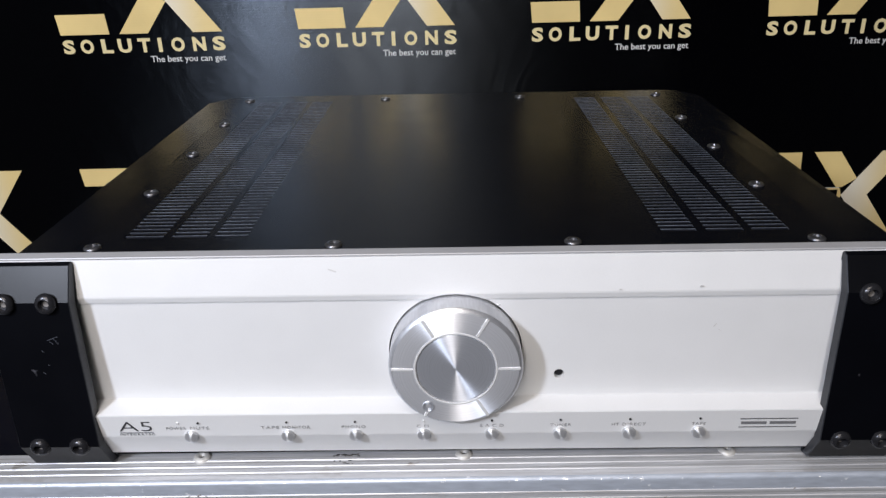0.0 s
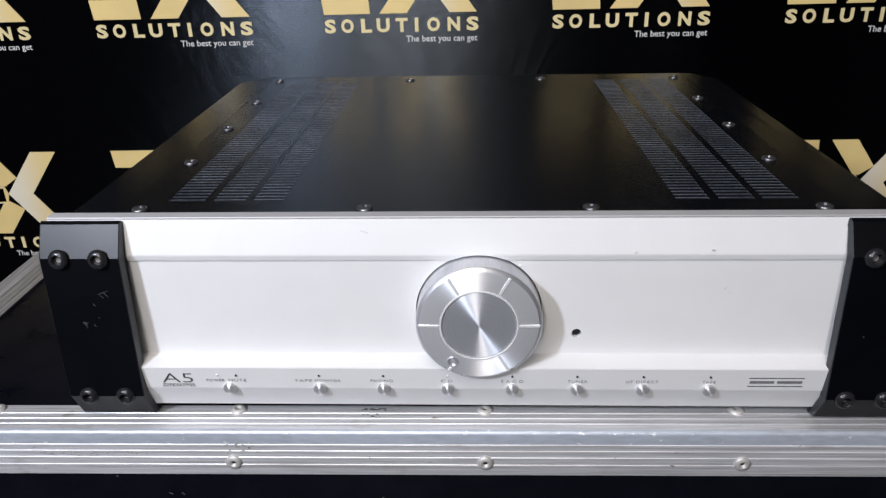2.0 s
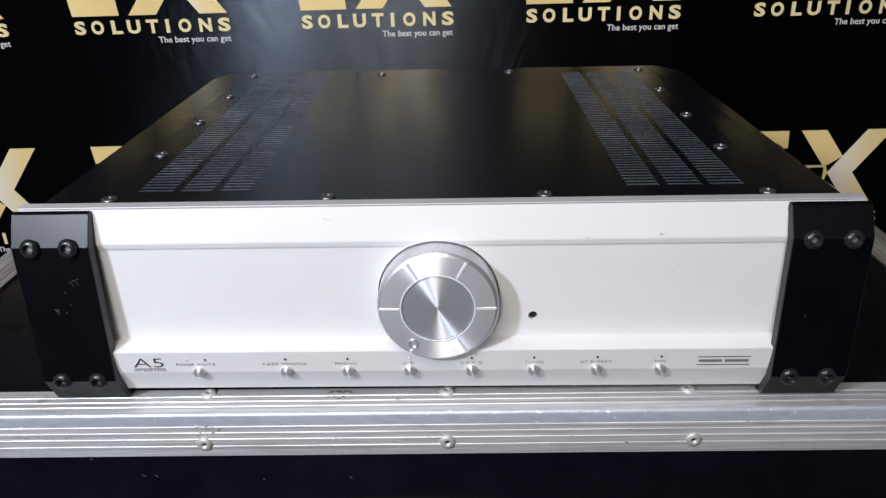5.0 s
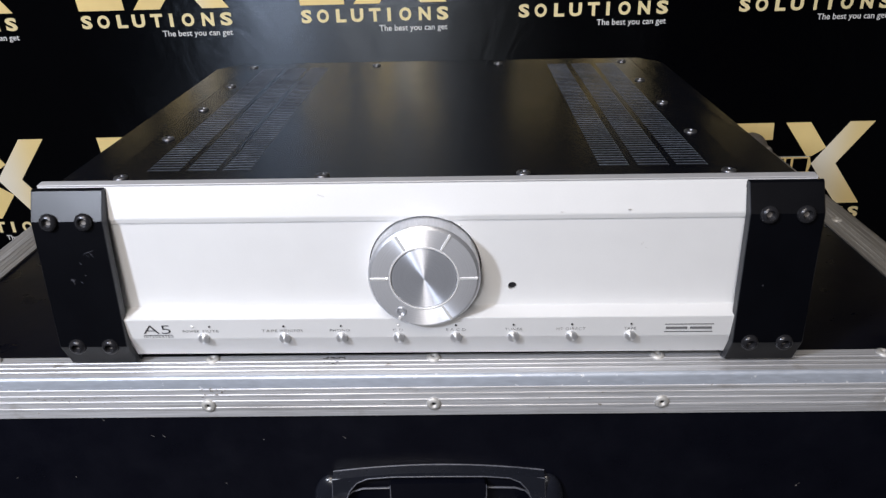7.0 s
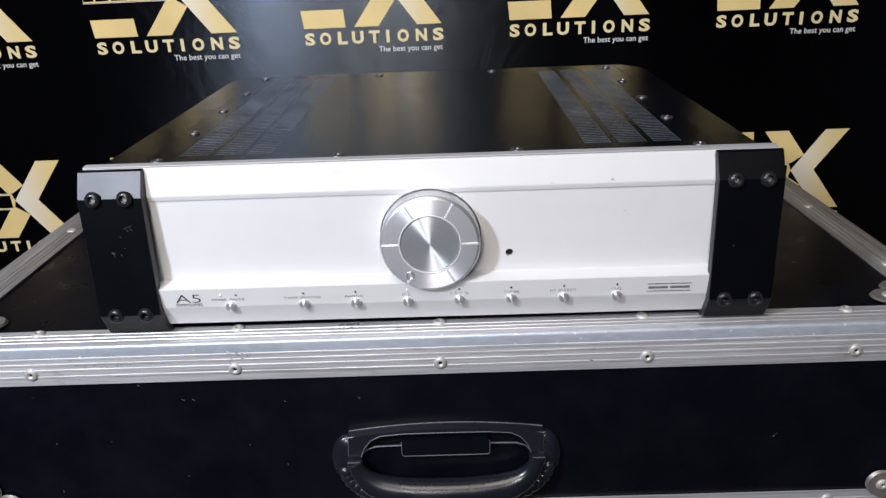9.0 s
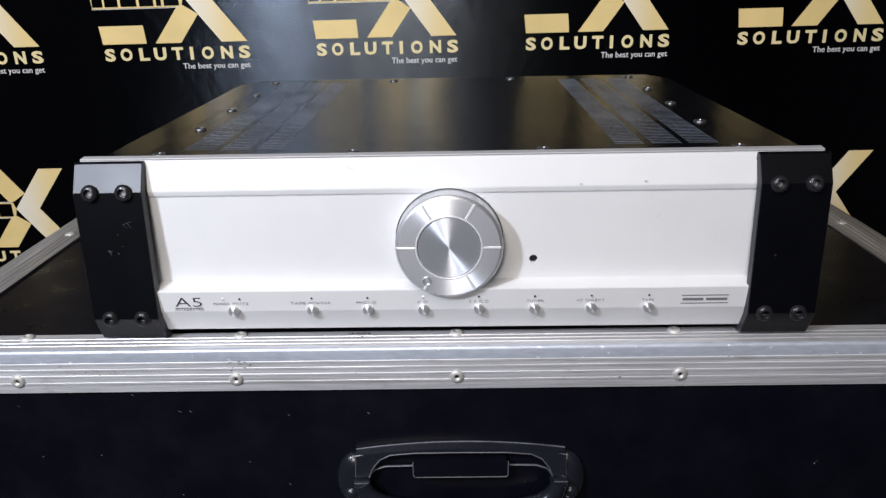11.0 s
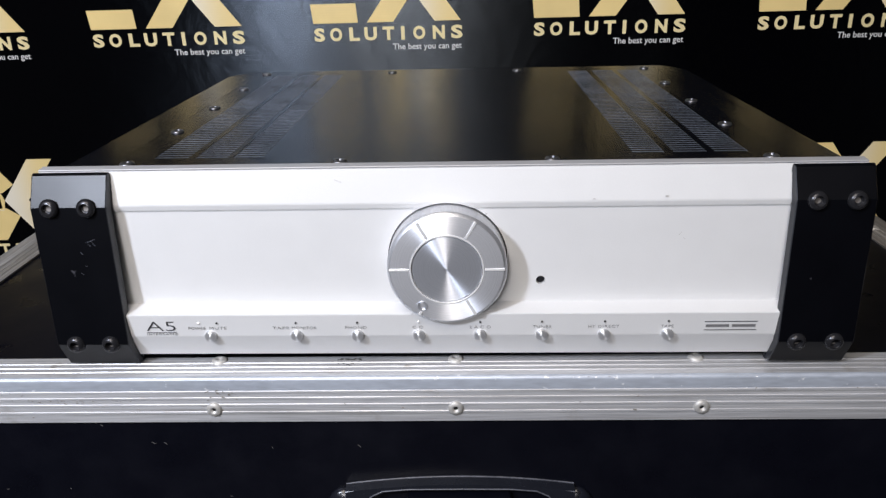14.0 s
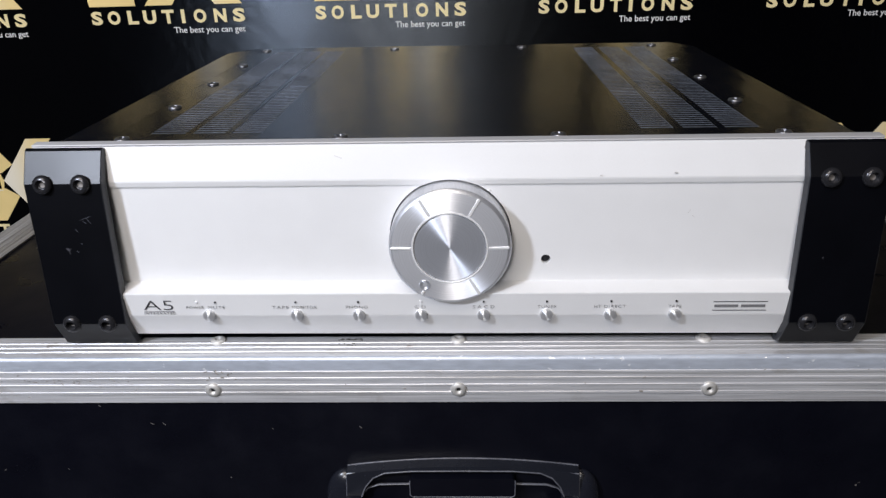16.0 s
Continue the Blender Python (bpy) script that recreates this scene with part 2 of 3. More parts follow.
GOLD_FADE = banner_print("gold_fade_print", (0.90, 0.71, 0.33), 0.35, pale=(0.92, 0.87, 0.73))
CREAM = banner_print("cream_print", (0.90, 0.77, 0.43), 0.35)
WHITE = banner_print("white_print", (0.86, 0.86, 0.86), 0.35)
WALL = surface("wall_paint", (0.030, 0.029, 0.028), 0.8, grain=90, vary=0.06, bump=0.1)
CEIL = surface("ceiling_paint", (0.12, 0.116, 0.11), 0.8, grain=90, vary=0.05, bump=0.1)
FLOOR = surface("floor_covering", (0.035, 0.032, 0.030), 0.6, grain=120, vary=0.2, bump=0.2)
TABLE = surface("dark_table", (0.03, 0.028, 0.026), 0.5, grain=150, vary=0.2)


# ---------------------------------------------------------------- building helpers
def empty(name, m=Matrix()):
    ob = new(name)
    ob.empty_display_size = 0.02
    ob.matrix_world = m
    return ob


def part(name, bm, material, parent=None, label="", m=None, smooth=0.0):
    """Links a bmesh as one mesh object, under a thing or a part."""
    bmesh.ops.recalc_face_normals(bm, faces=bm.faces)
    me = bpy.data.meshes.new(name)
    bm.to_mesh(me)
    bm.free()
    return part_of(name, me, material, parent, label, m, smooth)


def part_of(name, me, material=None, parent=None, label="", m=None, smooth=0.0):
    if material and not me.materials:
        me.materials.append(material)
    if smooth:
        me.shade_smooth()
        me.set_sharp_from_angle(angle=radians(smooth))
    ob = new(name, me)
    if parent:
        ob.parent = parent
    if m is not None:
        ob.matrix_basis = m
    return tagged(ob, label)


def box(x0, x1, y0, y1, z0, z1, bevel=0.0, bm=None, segments=2):
    bm = bm or bmesh.new()
    m = Matrix.LocRotScale(((x0 + x1) / 2, (y0 + y1) / 2, (z0 + z1) / 2), None, (x1 - x0, y1 - y0, z1 - z0))
    made = bmesh.ops.create_cube(bm, size=1, matrix=m)["verts"]
    if bevel:
        edges = list({e for v in made for e in v.link_edges})
        bmesh.ops.bevel(bm, geom=edges, offset=bevel, segments=segments, profile=0.5, affect="EDGES")
    return bm


def lathe(profile, seg=32, bm=None, m=Matrix()):
    """Turns (radius, height) pairs round Z; a first or last radius of 0 closes it."""
    bm = bm or bmesh.new()
    rings = []
    for r, h in profile:
        if r == 0:
            rings.append([bm.verts.new(m @ Vector((0, 0, h)))])
        else:
            rings.append([bm.verts.new(m @ Vector((r * math.cos(2 * math.pi * i / seg), r * math.sin(2 * math.pi * i / seg), h))) for i in range(seg)])
    for a, b in zip(rings, rings[1:]):
        for i in range(seg):
            j = (i + 1) % seg
            if len(a) == 1:
                bm.faces.new((a[0], b[i], b[j]))
            elif len(b) == 1:
                bm.faces.new((a[i], a[j], b[0]))
            else:
                bm.faces.new((a[i], a[j], b[j], b[i]))
    return bm


def prism(profile, x0, x1, bm=None, axis="x", ends=True):
    """A closed outline of (y, z) pairs, drawn out along x."""
    bm = bm or bmesh.new()
    put = (lambda u, p: (u, p[0], p[1])) if axis == "x" else (lambda u, p: (p[0], u, p[1]))
    a = [bm.verts.new(put(x0, p)) for p in profile]
    b = [bm.verts.new(put(x1, p)) for p in profile]
    n = len(profile)
    for i in range(n):
        j = (i + 1) % n
        bm.faces.new((a[i], a[j], b[j], b[i]))
    if ends:
        bm.faces.new(a)
        bm.faces.new(b)
    return bm


def flat(points, thick, bm=None):
    """A flat plate in the xz plane, facing -y, with its back at y = 0."""
    bm = bm or bmesh.new()
    a = [bm.verts.new((x, 0, z)) for x, z in points]
    b = [bm.verts.new((x, -thick, z)) for x, z in points]
    bm.faces.new(a)
    bm.faces.new(b)
    for i in range(len(points)):
        j = (i + 1) % len(points)
        bm.faces.new((a[i], a[j], b[j], b[i]))
    return bm


def lettering(text, width, height, thick=0.0002, bold=0.0, spacing=1.0):
    """A mesh of raised letters in the xz plane facing -y, with its lower left corner at the origin and the given size."""
    cu = bpy.data.curves.new("lettering", "FONT")
    cu.body, cu.size, cu.offset, cu.space_character = text, 1.0, bold, spacing
    cu.extrude, cu.resolution_u = 0.01, 3
    ob = bpy.data.objects.new("lettering", cu)
    scene.collection.objects.link(ob)
    bpy.context.view_layer.update()
    me = bpy.data.meshes.new_from_object(ob.evaluated_get(bpy.context.evaluated_depsgraph_get()))
    bpy.data.objects.remove(ob)
    co = np.array([v.co for v in me.vertices])
    lo, hi = co.min(0), co.max(0)
    for v in me.vertices:
        u, w, d = (v.co.x - lo[0]) / (hi[0] - lo[0]), (v.co.y - lo[1]) / (hi[1] - lo[1]), (v.co.z - lo[2]) / (hi[2] - lo[2])
        v.co = (u * width, -d * thick, w * height)
    return me


FACING = Matrix.Rotation(radians(90), 4, "X")  # turns a part built along z to point at the viewer's side (-y)

# ---------------------------------------------------------------- the room
FLOOR_Z = -0.75


def setting(name, bm, material, label, category):
    return tagged(part(name, bm, material), label, category, kind="structure")


setting("floor", box(-1.75, 1.75, -2.2, 3.1, FLOOR_Z - 0.1, FLOOR_Z), FLOOR, "dark matt floor of a small room", "floor")
setting("ceiling", box(-1.75, 1.75, -2.2, 3.1, 2.05, 2.15), CEIL, "plain off-white painted ceiling", "ceiling")
setting("wall_north", box(-1.75, 1.75, 3.0, 3.1, FLOOR_Z, 2.05), WALL, "plain painted wall far behind the banner", "wall")
setting("wall_south", box(-1.75, 1.75, -2.2, -2.1, FLOOR_Z, 2.05), WALL, "plain painted wall", "wall")
setting("wall_west", box(-1.75, -1.65, -2.1, 3.0, FLOOR_Z, 2.05), WALL, "plain painted wall", "wall")
setting("wall_east", box(1.65, 1.75, -2.1, 3.0, FLOOR_Z, 2.05), WALL, "plain painted wall", "wall")

table = tagged(empty("table", pose(0, 0.23, FLOOR_Z)), "plain dark table under the flight case", "table")
part("tabletop", box(-0.6, 0.6, -0.235, 0.43, -0.0370 - FLOOR_Z, -0.0070 - FLOOR_Z, 0.003), TABLE, table)
for sx in (-0.56, 0.56):
    for sy in (-0.19, 0.39):
        part("leg", box(sx - 0.02, sx + 0.02, sy - 0.02, sy + 0.02, 0, -0.0370 - FLOOR_Z, 0.003), TABLE, table)

# ---------------------------------------------------------------- the banner
BAN_Y = 0.680
banner = tagged(empty("banner", pose(0, BAN_Y, 0.2995, 0, -0.6, 0)), "glossy black vinyl banner with repeated gold logos, hanging from a stand", "banner")
part("sheet", box(-1.45, 1.45, 0.0, 0.002, -1.02, 0.600), BANNER, banner)
stand = tagged(empty("banner_stand", pose(0, BAN_Y + 0.03, FLOOR_Z)), "plain dark metal stand that holds the banner", "banner stand")
part("top_bar", box(-1.5, 1.5, -0.012, 0.012, 1.610, 1.634, 0.003), BLACK_SCREW, stand)
for x in (-1.48, 1.48):
    part("pole", box(x - 0.012, x + 0.012, -0.012, 0.012, 0.012, 1.610, 0.003), BLACK_SCREW, stand)
    part("base", box(x - 0.03, x + 0.03, -0.2, 0.2, 0.0, 0.012, 0.003), BLACK_SCREW, stand)

ARM, XW, XH = 0.0375, 0.134, 0.127
half, mid = (XW - ARM) / XH, XH / 2


def logo_meshes():
    """The shapes of one printed logo, each with the name, mesh and material."""
    out = []
    lean = lambda v: -0.0125 * v / XH
    for v0, v1 in ((0.0, 0.0255), (XH - 0.0255, XH)):
        out.append(("gold_bar", flat([(lean(v0), v0), (0.064 + lean(v0) * 0.3, v0), (0.063 + lean(v1) * 0.3, v1), (lean(v1), v1)], 0.0005), GOLD))
    u0 = 0.077
    # left pair of arms, then the right-hand chevron that fades from pale to gold
    cross = lambda v: u0 + half * v
    vin = (XW - 2 * ARM) / 2 / half
    k = XH / 2 - 0.0135
    out.append(("gold_arm", flat([(u0, 0), (u0 + ARM, 0), (u0 + XW / 2, vin), (u0 + XW / 2 - ARM / 2 - 0.001, mid - 0.012), (cross(mid - 0.012), mid - 0.012)], 0.0005), GOLD))
    out.append(("gold_arm", flat([(u0, XH), (cross(mid - 0.012), mid + 0.012), (u0 + XW / 2 - ARM / 2 - 0.001, mid + 0.012), (u0 + XW / 2, XH - vin), (u0 + ARM, XH)], 0.0005), GOLD))
    out.append(("gold_chevron", flat([(u0 + XW, 0), (u0 + XW - ARM, 0), (u0 + XW / 2, vin), (u0 + XW / 2 - ARM / 2, mid), (u0 + XW / 2, XH - vin), (u0 + XW - ARM, XH), (u0 + XW, XH), (u0 + XW / 2 + ARM / 2, mid)], 0.0005), GOLD_FADE))
    out.append(("gold_band", flat([(-0.0065, 0.0495), (0.122, 0.0495), (0.1255, mid), (0.122, 0.0740), (-0.009, 0.0740)], 0.0005), GOLD))
    out.append(("white_line", flat([(-0.008, 0.0483), (0.121, 0.0483), (0.121, 0.0490), (-0.008, 0.0490)], 0.0007), WHITE))
    out.append(("white_line", flat([(-0.010, 0.0745), (0.121, 0.0745), (0.121, 0.0752), (-0.010, 0.0752)], 0.0007), WHITE))
    return out


def as_mesh(name, bm, material):
    bmesh.ops.recalc_face_normals(bm, faces=bm.faces)
    me = bpy.data.meshes.new(name)
    bm.to_mesh(me)
    bm.free()
    me.materials.append(material)
    return me


shapes = [(n, as_mesh(n, bm, mat), mat) for n, bm, mat in logo_meshes()]
MARKS = [(left, as_mesh("black_mark", flat([(0, 0), (wide, 0), (wide, 0.0205), (0, 0.0205)], 0.0007), BANNER)) for left, wide in ((-0.0060, 0.0150), (0.0120, 0.0190), (0.0350, 0.0230), (0.0620, 0.0205), (0.0865, 0.0070), (0.0975, 0.0215))]
WORD = "SOLUTIONS"
# each letter of the word: its left edge and width along a line 767 units long
LETTER_SPOTS = ((0, 55), (82, 63), (182, 53), (260, 65), (355, 60), (450, 18), (512, 63), (613, 62), (707, 60))
UNIT = 0.2133 / 767
letters = []
for ch, (left, wide) in zip(WORD, LETTER_SPOTS):
    me = lettering(ch, wide * UNIT, 0.0180, 0.0005, bold=0.042)
    me.materials.append(CREAM)
    letters.append((me, left * UNIT))
slogan = lettering("The best you can get", 0.099, 0.0105, 0.0005, bold=0.004)
slogan.materials.append(WHITE)
PITCH = 0.3095
COLUMNS = (-1.125, -0.815, -0.5100, -0.1998, 0.1014, 0.4020, 0.706, 1.010)
for row in (0, -1):
    for cx in COLUMNS:
        cx += (0.016 if cx > 0.2 else -0.004 if cx < -0.3 else 0) if row < 0 else 0
        base = Matrix.Translation((cx, -0.0005, row * PITCH + (0.0012 if row < 0 else 0))) @ Matrix.Diagonal((1.0 if cx < -0.3 else 0.958, 1, 1, 1))
        for n, me, mat in shapes:
            part_of(n, me, None, banner, m=base)
        for left, me in MARKS:
            part_of("black_mark", me, None, banner, m=base @ Matrix.Translation((left, -0.0004, 0.0515)))
        for me, left in letters:
            part_of("letter", me, None, banner, m=base @ Matrix.Translation((left, 0, -0.0240)))
        part_of("slogan", slogan, None, banner, m=base @ Matrix.Translation((0.1125, 0, -0.0395)))

# ---------------------------------------------------------------- the flight case
CX, CY0, CY1, Z_LOW = 0.3722, -0.0190, 0.459, -0.0045
case = tagged(empty("flight_case", pose(0.0005, 0.0008, 0, 0, -0.15, 0.45)), "black laminate flight case with ribbed aluminium edges, lying flat", "flight case")
part("top_panel", box(-CX + 0.003, CX - 0.003, CY0 + 0.003, CY1 - 0.003, CASE_TOP - 0.009, CASE_TOP - 0.0018), LAMINATE, case)
part("front_panel", box(-CX + 0.003, CX - 0.003, CY0 + 0.0020, CY0 + 0.009, Z_LOW + 0.004, CASE_TOP - 0.010), LAMINATE, case)
part("back_panel", box(-CX + 0.003, CX - 0.003, CY1 - 0.009, CY1 - 0.002, Z_LOW + 0.004, CASE_TOP - 0.010), LAMINATE, case)
for s in (-1, 1):
    xs = sorted((s * (CX - 0.002), s * (CX - 0.009)))
    part("side_panel", box(*xs, CY0 + 0.010, CY1 - 0.010, Z_LOW + 0.004, CASE_TOP - 0.010), LAMINATE, case)
part("bottom_panel", box(-CX + 0.010, CX - 0.010, CY0 + 0.010, CY1 - 0.010, Z_LOW + 0.001, Z_LOW + 0.006), LAMINATE, case)


def ribbed_angle(wide=0.0240, high=0.0296, radius=0.0022, proud=0.0004, thick=0.0015):
    """Outline of a ribbed edge profile: (in from the outer face, down from the top)."""
    rib = lambda c: [(c - 0.0009, 0.0), (c - 0.0006, -proud), (c + 0.0006, -proud), (c + 0.0009, 0.0)]
    pts = [(wide, 0.0)]
    for c in (0.0172, 0.0125, 0.0078):
        pts += reversed(rib(c))
    for i in range(5):
        a = math.pi / 2 * i / 4
        pts.append((radius - radius * math.sin(a), radius - radius * math.cos(a)))
    for c in (0.0093, 0.0136, 0.0181, 0.0231):
        pts += [(d, u) for u, d in rib(c)]
    pts.append((0.0, high))
    pts += [(thick, high), (thick, thick), (wide, thick)]
    return pts


ANGLE = ribbed_angle()
SIDE_ANGLE = [(a + 0.0075 if a > 0.004 else a, d) for a, d in ANGLE]

for z, flip in ((CASE_TOP, 1), (Z_LOW, -1)):
    tilt = lambda d: z - d * flip
    bm = prism([(CY0 + a, tilt(d)) for a, d in ANGLE], -CX, CX)
    for f in bm.faces:
        c = f.calc_center_median()
        if abs(c.x) < 0.01 and c.y < CY0 + 0.0045 and abs(c.z - z) < 0.0062:
            f.material_index = 1
    part("edge_trim", bm, TRIM, case, "dull ribbed aluminium edge profile", smooth=35).data.materials.append(TRIM_WORN)
    part("edge_trim", prism([(CY1 - a, tilt(d)) for a, d in ANGLE], -CX, CX), TRIM, case, "dull ribbed aluminium edge profile", smooth=35)
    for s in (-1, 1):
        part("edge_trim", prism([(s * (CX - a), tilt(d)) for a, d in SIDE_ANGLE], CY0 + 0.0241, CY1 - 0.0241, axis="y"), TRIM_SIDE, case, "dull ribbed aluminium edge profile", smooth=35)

rivet_mesh = as_mesh("rivet", lathe([(0.0046, 0.0), (0.0044, 0.0009), (0.0036, 0.0014), (0.0025, 0.0018), (0.0018, 0.0018), (0.0013, 0.0001), (0, 0.0001)], 20), STEEL)
# near-black hole floor: the shade inside the rivet put into its colour
rivet_mesh.materials.append(DARK_INSIDE)
for f in rivet_mesh.polygons:
    if max(math.hypot(*rivet_mesh.vertices[i].co.xy) for i in f.vertices) < 0.0015:
        f.material_index = 1
rivet_mesh.shade_smooth()


def rivet(m):
    part_of("rivet", rivet_mesh, None, case, m=m)


for k in range(-2, 3):
    x = 0.003 + 0.1409 * k
    rivet(Matrix.Translation((x, CY0, CASE_TOP - 0.0208)) @ FACING)
    rivet(Matrix.Translation((x, 0.0006, CASE_TOP)))
    rivet(Matrix.Translation((x, CY0, Z_LOW + 0.0222)) @ FACING)
    rivet(Matrix.Translation((x, CY1 - 0.018, CASE_TOP)))
for s in (-1, 1):
    for y in (0.075, 0.213, 0.351):
        rivet(Matrix.Translation((s * (CX - 0.0195), y, CASE_TOP)))


def corner_mesh():
    """A pressed steel ball corner: a rounded cap with three lobed flanges, built for the corner at the origin that opens to +x, +y, -z."""
    bm = bmesh.new()
    t = 0.0020
    lobes = [(0.050, 0.036), (0.036, 0.050)]

    def reach(a):
        far, c, s = 0.042, math.cos(a), math.sin(a)
        for x, y in lobes:
            along, off = x * c + y * s, abs(x * s - y * c)
            if off < 0.0105:
                far = max(far, along + math.sqrt(0.0105 ** 2 - off ** 2))
        return far

    planes = (((1, 0, 0), (0, 1, 0), (0, 0, 1)), ((1, 0, 0), (0, 0, -1), (0, -1, 0)), ((0, 1, 0), (0, 0, -1), (-1, 0, 0)))
    for u, v, n in planes:
        u, v, n = Vector(u), Vector(v), Vector(n)
        outline = [(0, 0)]
        for i in range(49):
            a = math.pi / 2 * i / 48
            lobe = reach(a)
            outline.append((lobe * math.cos(a), lobe * math.sin(a)))
        top = [bm.verts.new(u * a + v * b + n * t) for a, b in outline]
        low = [bm.verts.new(u * (a + 0.001) + v * (b + 0.001) + n * 0.0) for a, b in outline]
        bm.faces.new(top)
        for i in range(len(outline)):
            j = (i + 1) % len(outline)
            bm.faces.new((top[i], top[j], low[j], low[i]))
    bmesh.ops.create_uvsphere(bm, u_segments=24, v_segments=14, radius=0.0180, matrix=Matrix.Translation((0.0095, 0.0095, -0.0085)))
    return bm


corner_me = as_mesh("corner", corner_mesh(), CORNER)
corner_me.shade_smooth()
corner_me.set_sharp_from_angle(angle=radians(40))
for sx in (-1, 1):
    for y, sy in ((CY0, 1), (CY1, -1)):
        for z, sz in ((CASE_TOP, 1), (Z_LOW, -1)):
            m = Matrix.Translation((sx * CX, y, z)) @ Matrix.Diagonal((-sx, sy, sz, 1))
            c = part_of("corner", corner_me, None, case, "dull steel ball corner", m=m)
            for u, v in ((0.050, 0.036), (0.036, 0.050)):
                part_of("rivet", rivet_mesh, None, c, m=Matrix.Translation((u, -0.0020, -v)) @ FACING)
                part_of("rivet", rivet_mesh, None, c, m=Matrix.Translation((u, v, 0.0020)))


def sweep(points, radii, depth=1.0, seg=16):
    """A tube along a line of points, with a radius for each point; depth squeezes it front to back."""
    bm = bmesh.new()
    rings = []
    for i, p in enumerate(points):
        p, r = Vector(p), radii[i]
        a, b = Vector(points[max(i - 1, 0)]), Vector(points[min(i + 1, len(points) - 1)])
        along = (b - a).normalized()
        across = along.cross(Vector((0, -1, 0))).normalized()
        out = Vector((0, -1, 0))
        rings.append([bm.verts.new(p + across * r * math.cos(2 * math.pi * k / seg) + out * r * depth * math.sin(2 * math.pi * k / seg)) for k in range(seg)])
    for a, b in zip(rings, rings[1:]):
        for k in range(seg):
            bm.faces.new((a[k], a[(k + 1) % seg], b[(k + 1) % seg], b[k]))
    bm.faces.new(rings[0])
    bm.faces.new(rings[-1])
    return bm


def mirrored(points):
    return [(-x, *rest) for x, *rest in reversed(points)] + [p for p in points if p[0] > 0 or p[0] == 0][1 if points[0][0] == 0 else 0:]


# small knocks in the laminate and grime on the front edge
rng = random.Random(7)
KNOCKS = ((-0.2078, 0.1320), (-0.1786, 0.1193), (-0.1714, 0.1191), (-0.1072, 0.1157), (-0.2359, 0.0860), (-0.1366, 0.0797), (-0.1112, 0.0616), (-0.1852, 0.0535), (-0.2802, 0.0428), (-0.0550, 0.1166))
for x, z in KNOCKS:
    wide = rng.uniform(0.0010, 0.0032)
    part("scratch", box(-wide / 2, wide / 2, -0.00008, 0.0, -0.00022, 0.00022), SCUFF_LAMINATE, case, m=Matrix.Translation((x, CY0 + 0.0020, z)) @ Matrix.Rotation(radians(rng.uniform(20, 80)), 4, "Y"))
for k in range(16):
    wide = rng.uniform(0.0006, 0.0022)
    x, z = (rng.uniform(-0.142, -0.118), rng.uniform(0.1505, 0.1572)) if k < 12 else (0.106 + rng.uniform(-0.001, 0.001), rng.uniform(0.142, 0.154))
    part("stain", box(-wide / 2, wide / 2, -0.00070, 0.0, -0.00016, 0.00016), GRIME, case, m=Matrix.Translation((x, CY0, z)) @ Matrix.Rotation(radians(rng.uniform(-40, 40)), 4, "Y"))

for k in range(24):
    wide = rng.uniform(0.0005, 0.0022)
    row = rng.choice((0.0010, -0.0036, 0.0010, -0.0060))
    x = -0.060 + rng.gauss(0, 0.0034 if row < 0 else 0.0024)
    part("stain", box(-wide / 2, wide / 2, -0.00022, 0.00022, 0.0, 0.00043), GRIME_DARK, case, m=Matrix.Translation((x, row + rng.uniform(-0.0007, 0.0007), CASE_TOP)) @ Matrix.Rotation(radians(rng.uniform(-12, 12)), 4, "Z"))
for k in range(40):
    wide = rng.uniform(0.0005, 0.0016)
    x, z = (rng.gauss(-0.215, 0.016), rng.gauss(0.1500, 0.0008)) if k < 22 else (rng.uniform(-0.30, 0.30), rng.uniform(0.1385, 0.1570))
    part("stain", box(-wide / 2, wide / 2, -0.00045, 0.0, -0.00010, 0.00010), GRIME, case, m=Matrix.Translation((x, CY0, z)) @ Matrix.Rotation(radians(rng.uniform(-50, 50)), 4, "Y"))
for k in range(34):
    wide = rng.uniform(0.0006, 0.0030)
    x = rng.choice((0.040, 0.075, 0.093, 0.122, 0.173, -0.10, -0.19)) + rng.gauss(0, 0.010)
    part("scratch", box(-wide / 2, wide / 2, -0.0001, 0.0001, -0.00018, 0.00018), POLISHED, case, m=Matrix.Translation((x, CY0 + 0.0003 + rng.uniform(0, 0.0004), CASE_TOP - 0.0012 + rng.uniform(-0.0004, 0.0004))) @ Matrix.Rotation(radians(45), 4, "X") @ Matrix.Rotation(radians(rng.uniform(-35, 35)), 4, "Y"))

handle = empty("handle", pose(0.0045, CY0 + 0.0020, -0.0024))
handle.parent = case
tagged(handle, "black plastic carrying handle folded down")
arch = lambda x: 0.0914 + 0.0052 * (1 - (x / 0.069) ** 2)
outline = [(-0.069 + 0.138 * i / 24, arch(-0.069 + 0.138 * i / 24)) for i in range(25)]
inner = [(0.0, 0.0934), (0.030, 0.0932), (0.046, 0.0918), (0.053, 0.0882), (0.058, 0.0815), (0.0605, 0.0745)]
outline += [(0.0700, 0.0745)] + list(reversed(inner)) + [(-x, z) for x, z in inner[1:]] + [(-0.0700, 0.0745)]
bm = flat(outline, 0.0080)
made = bmesh.ops.bevel(bm, geom=[e for e in bm.edges if all(v.co.y < -0.0075 for v in e.verts)], offset=0.0005, segments=1, affect="EDGES", material=1)
part("bracket", bm, PLASTIC, handle).data.materials.append(PLASTIC_EDGE)
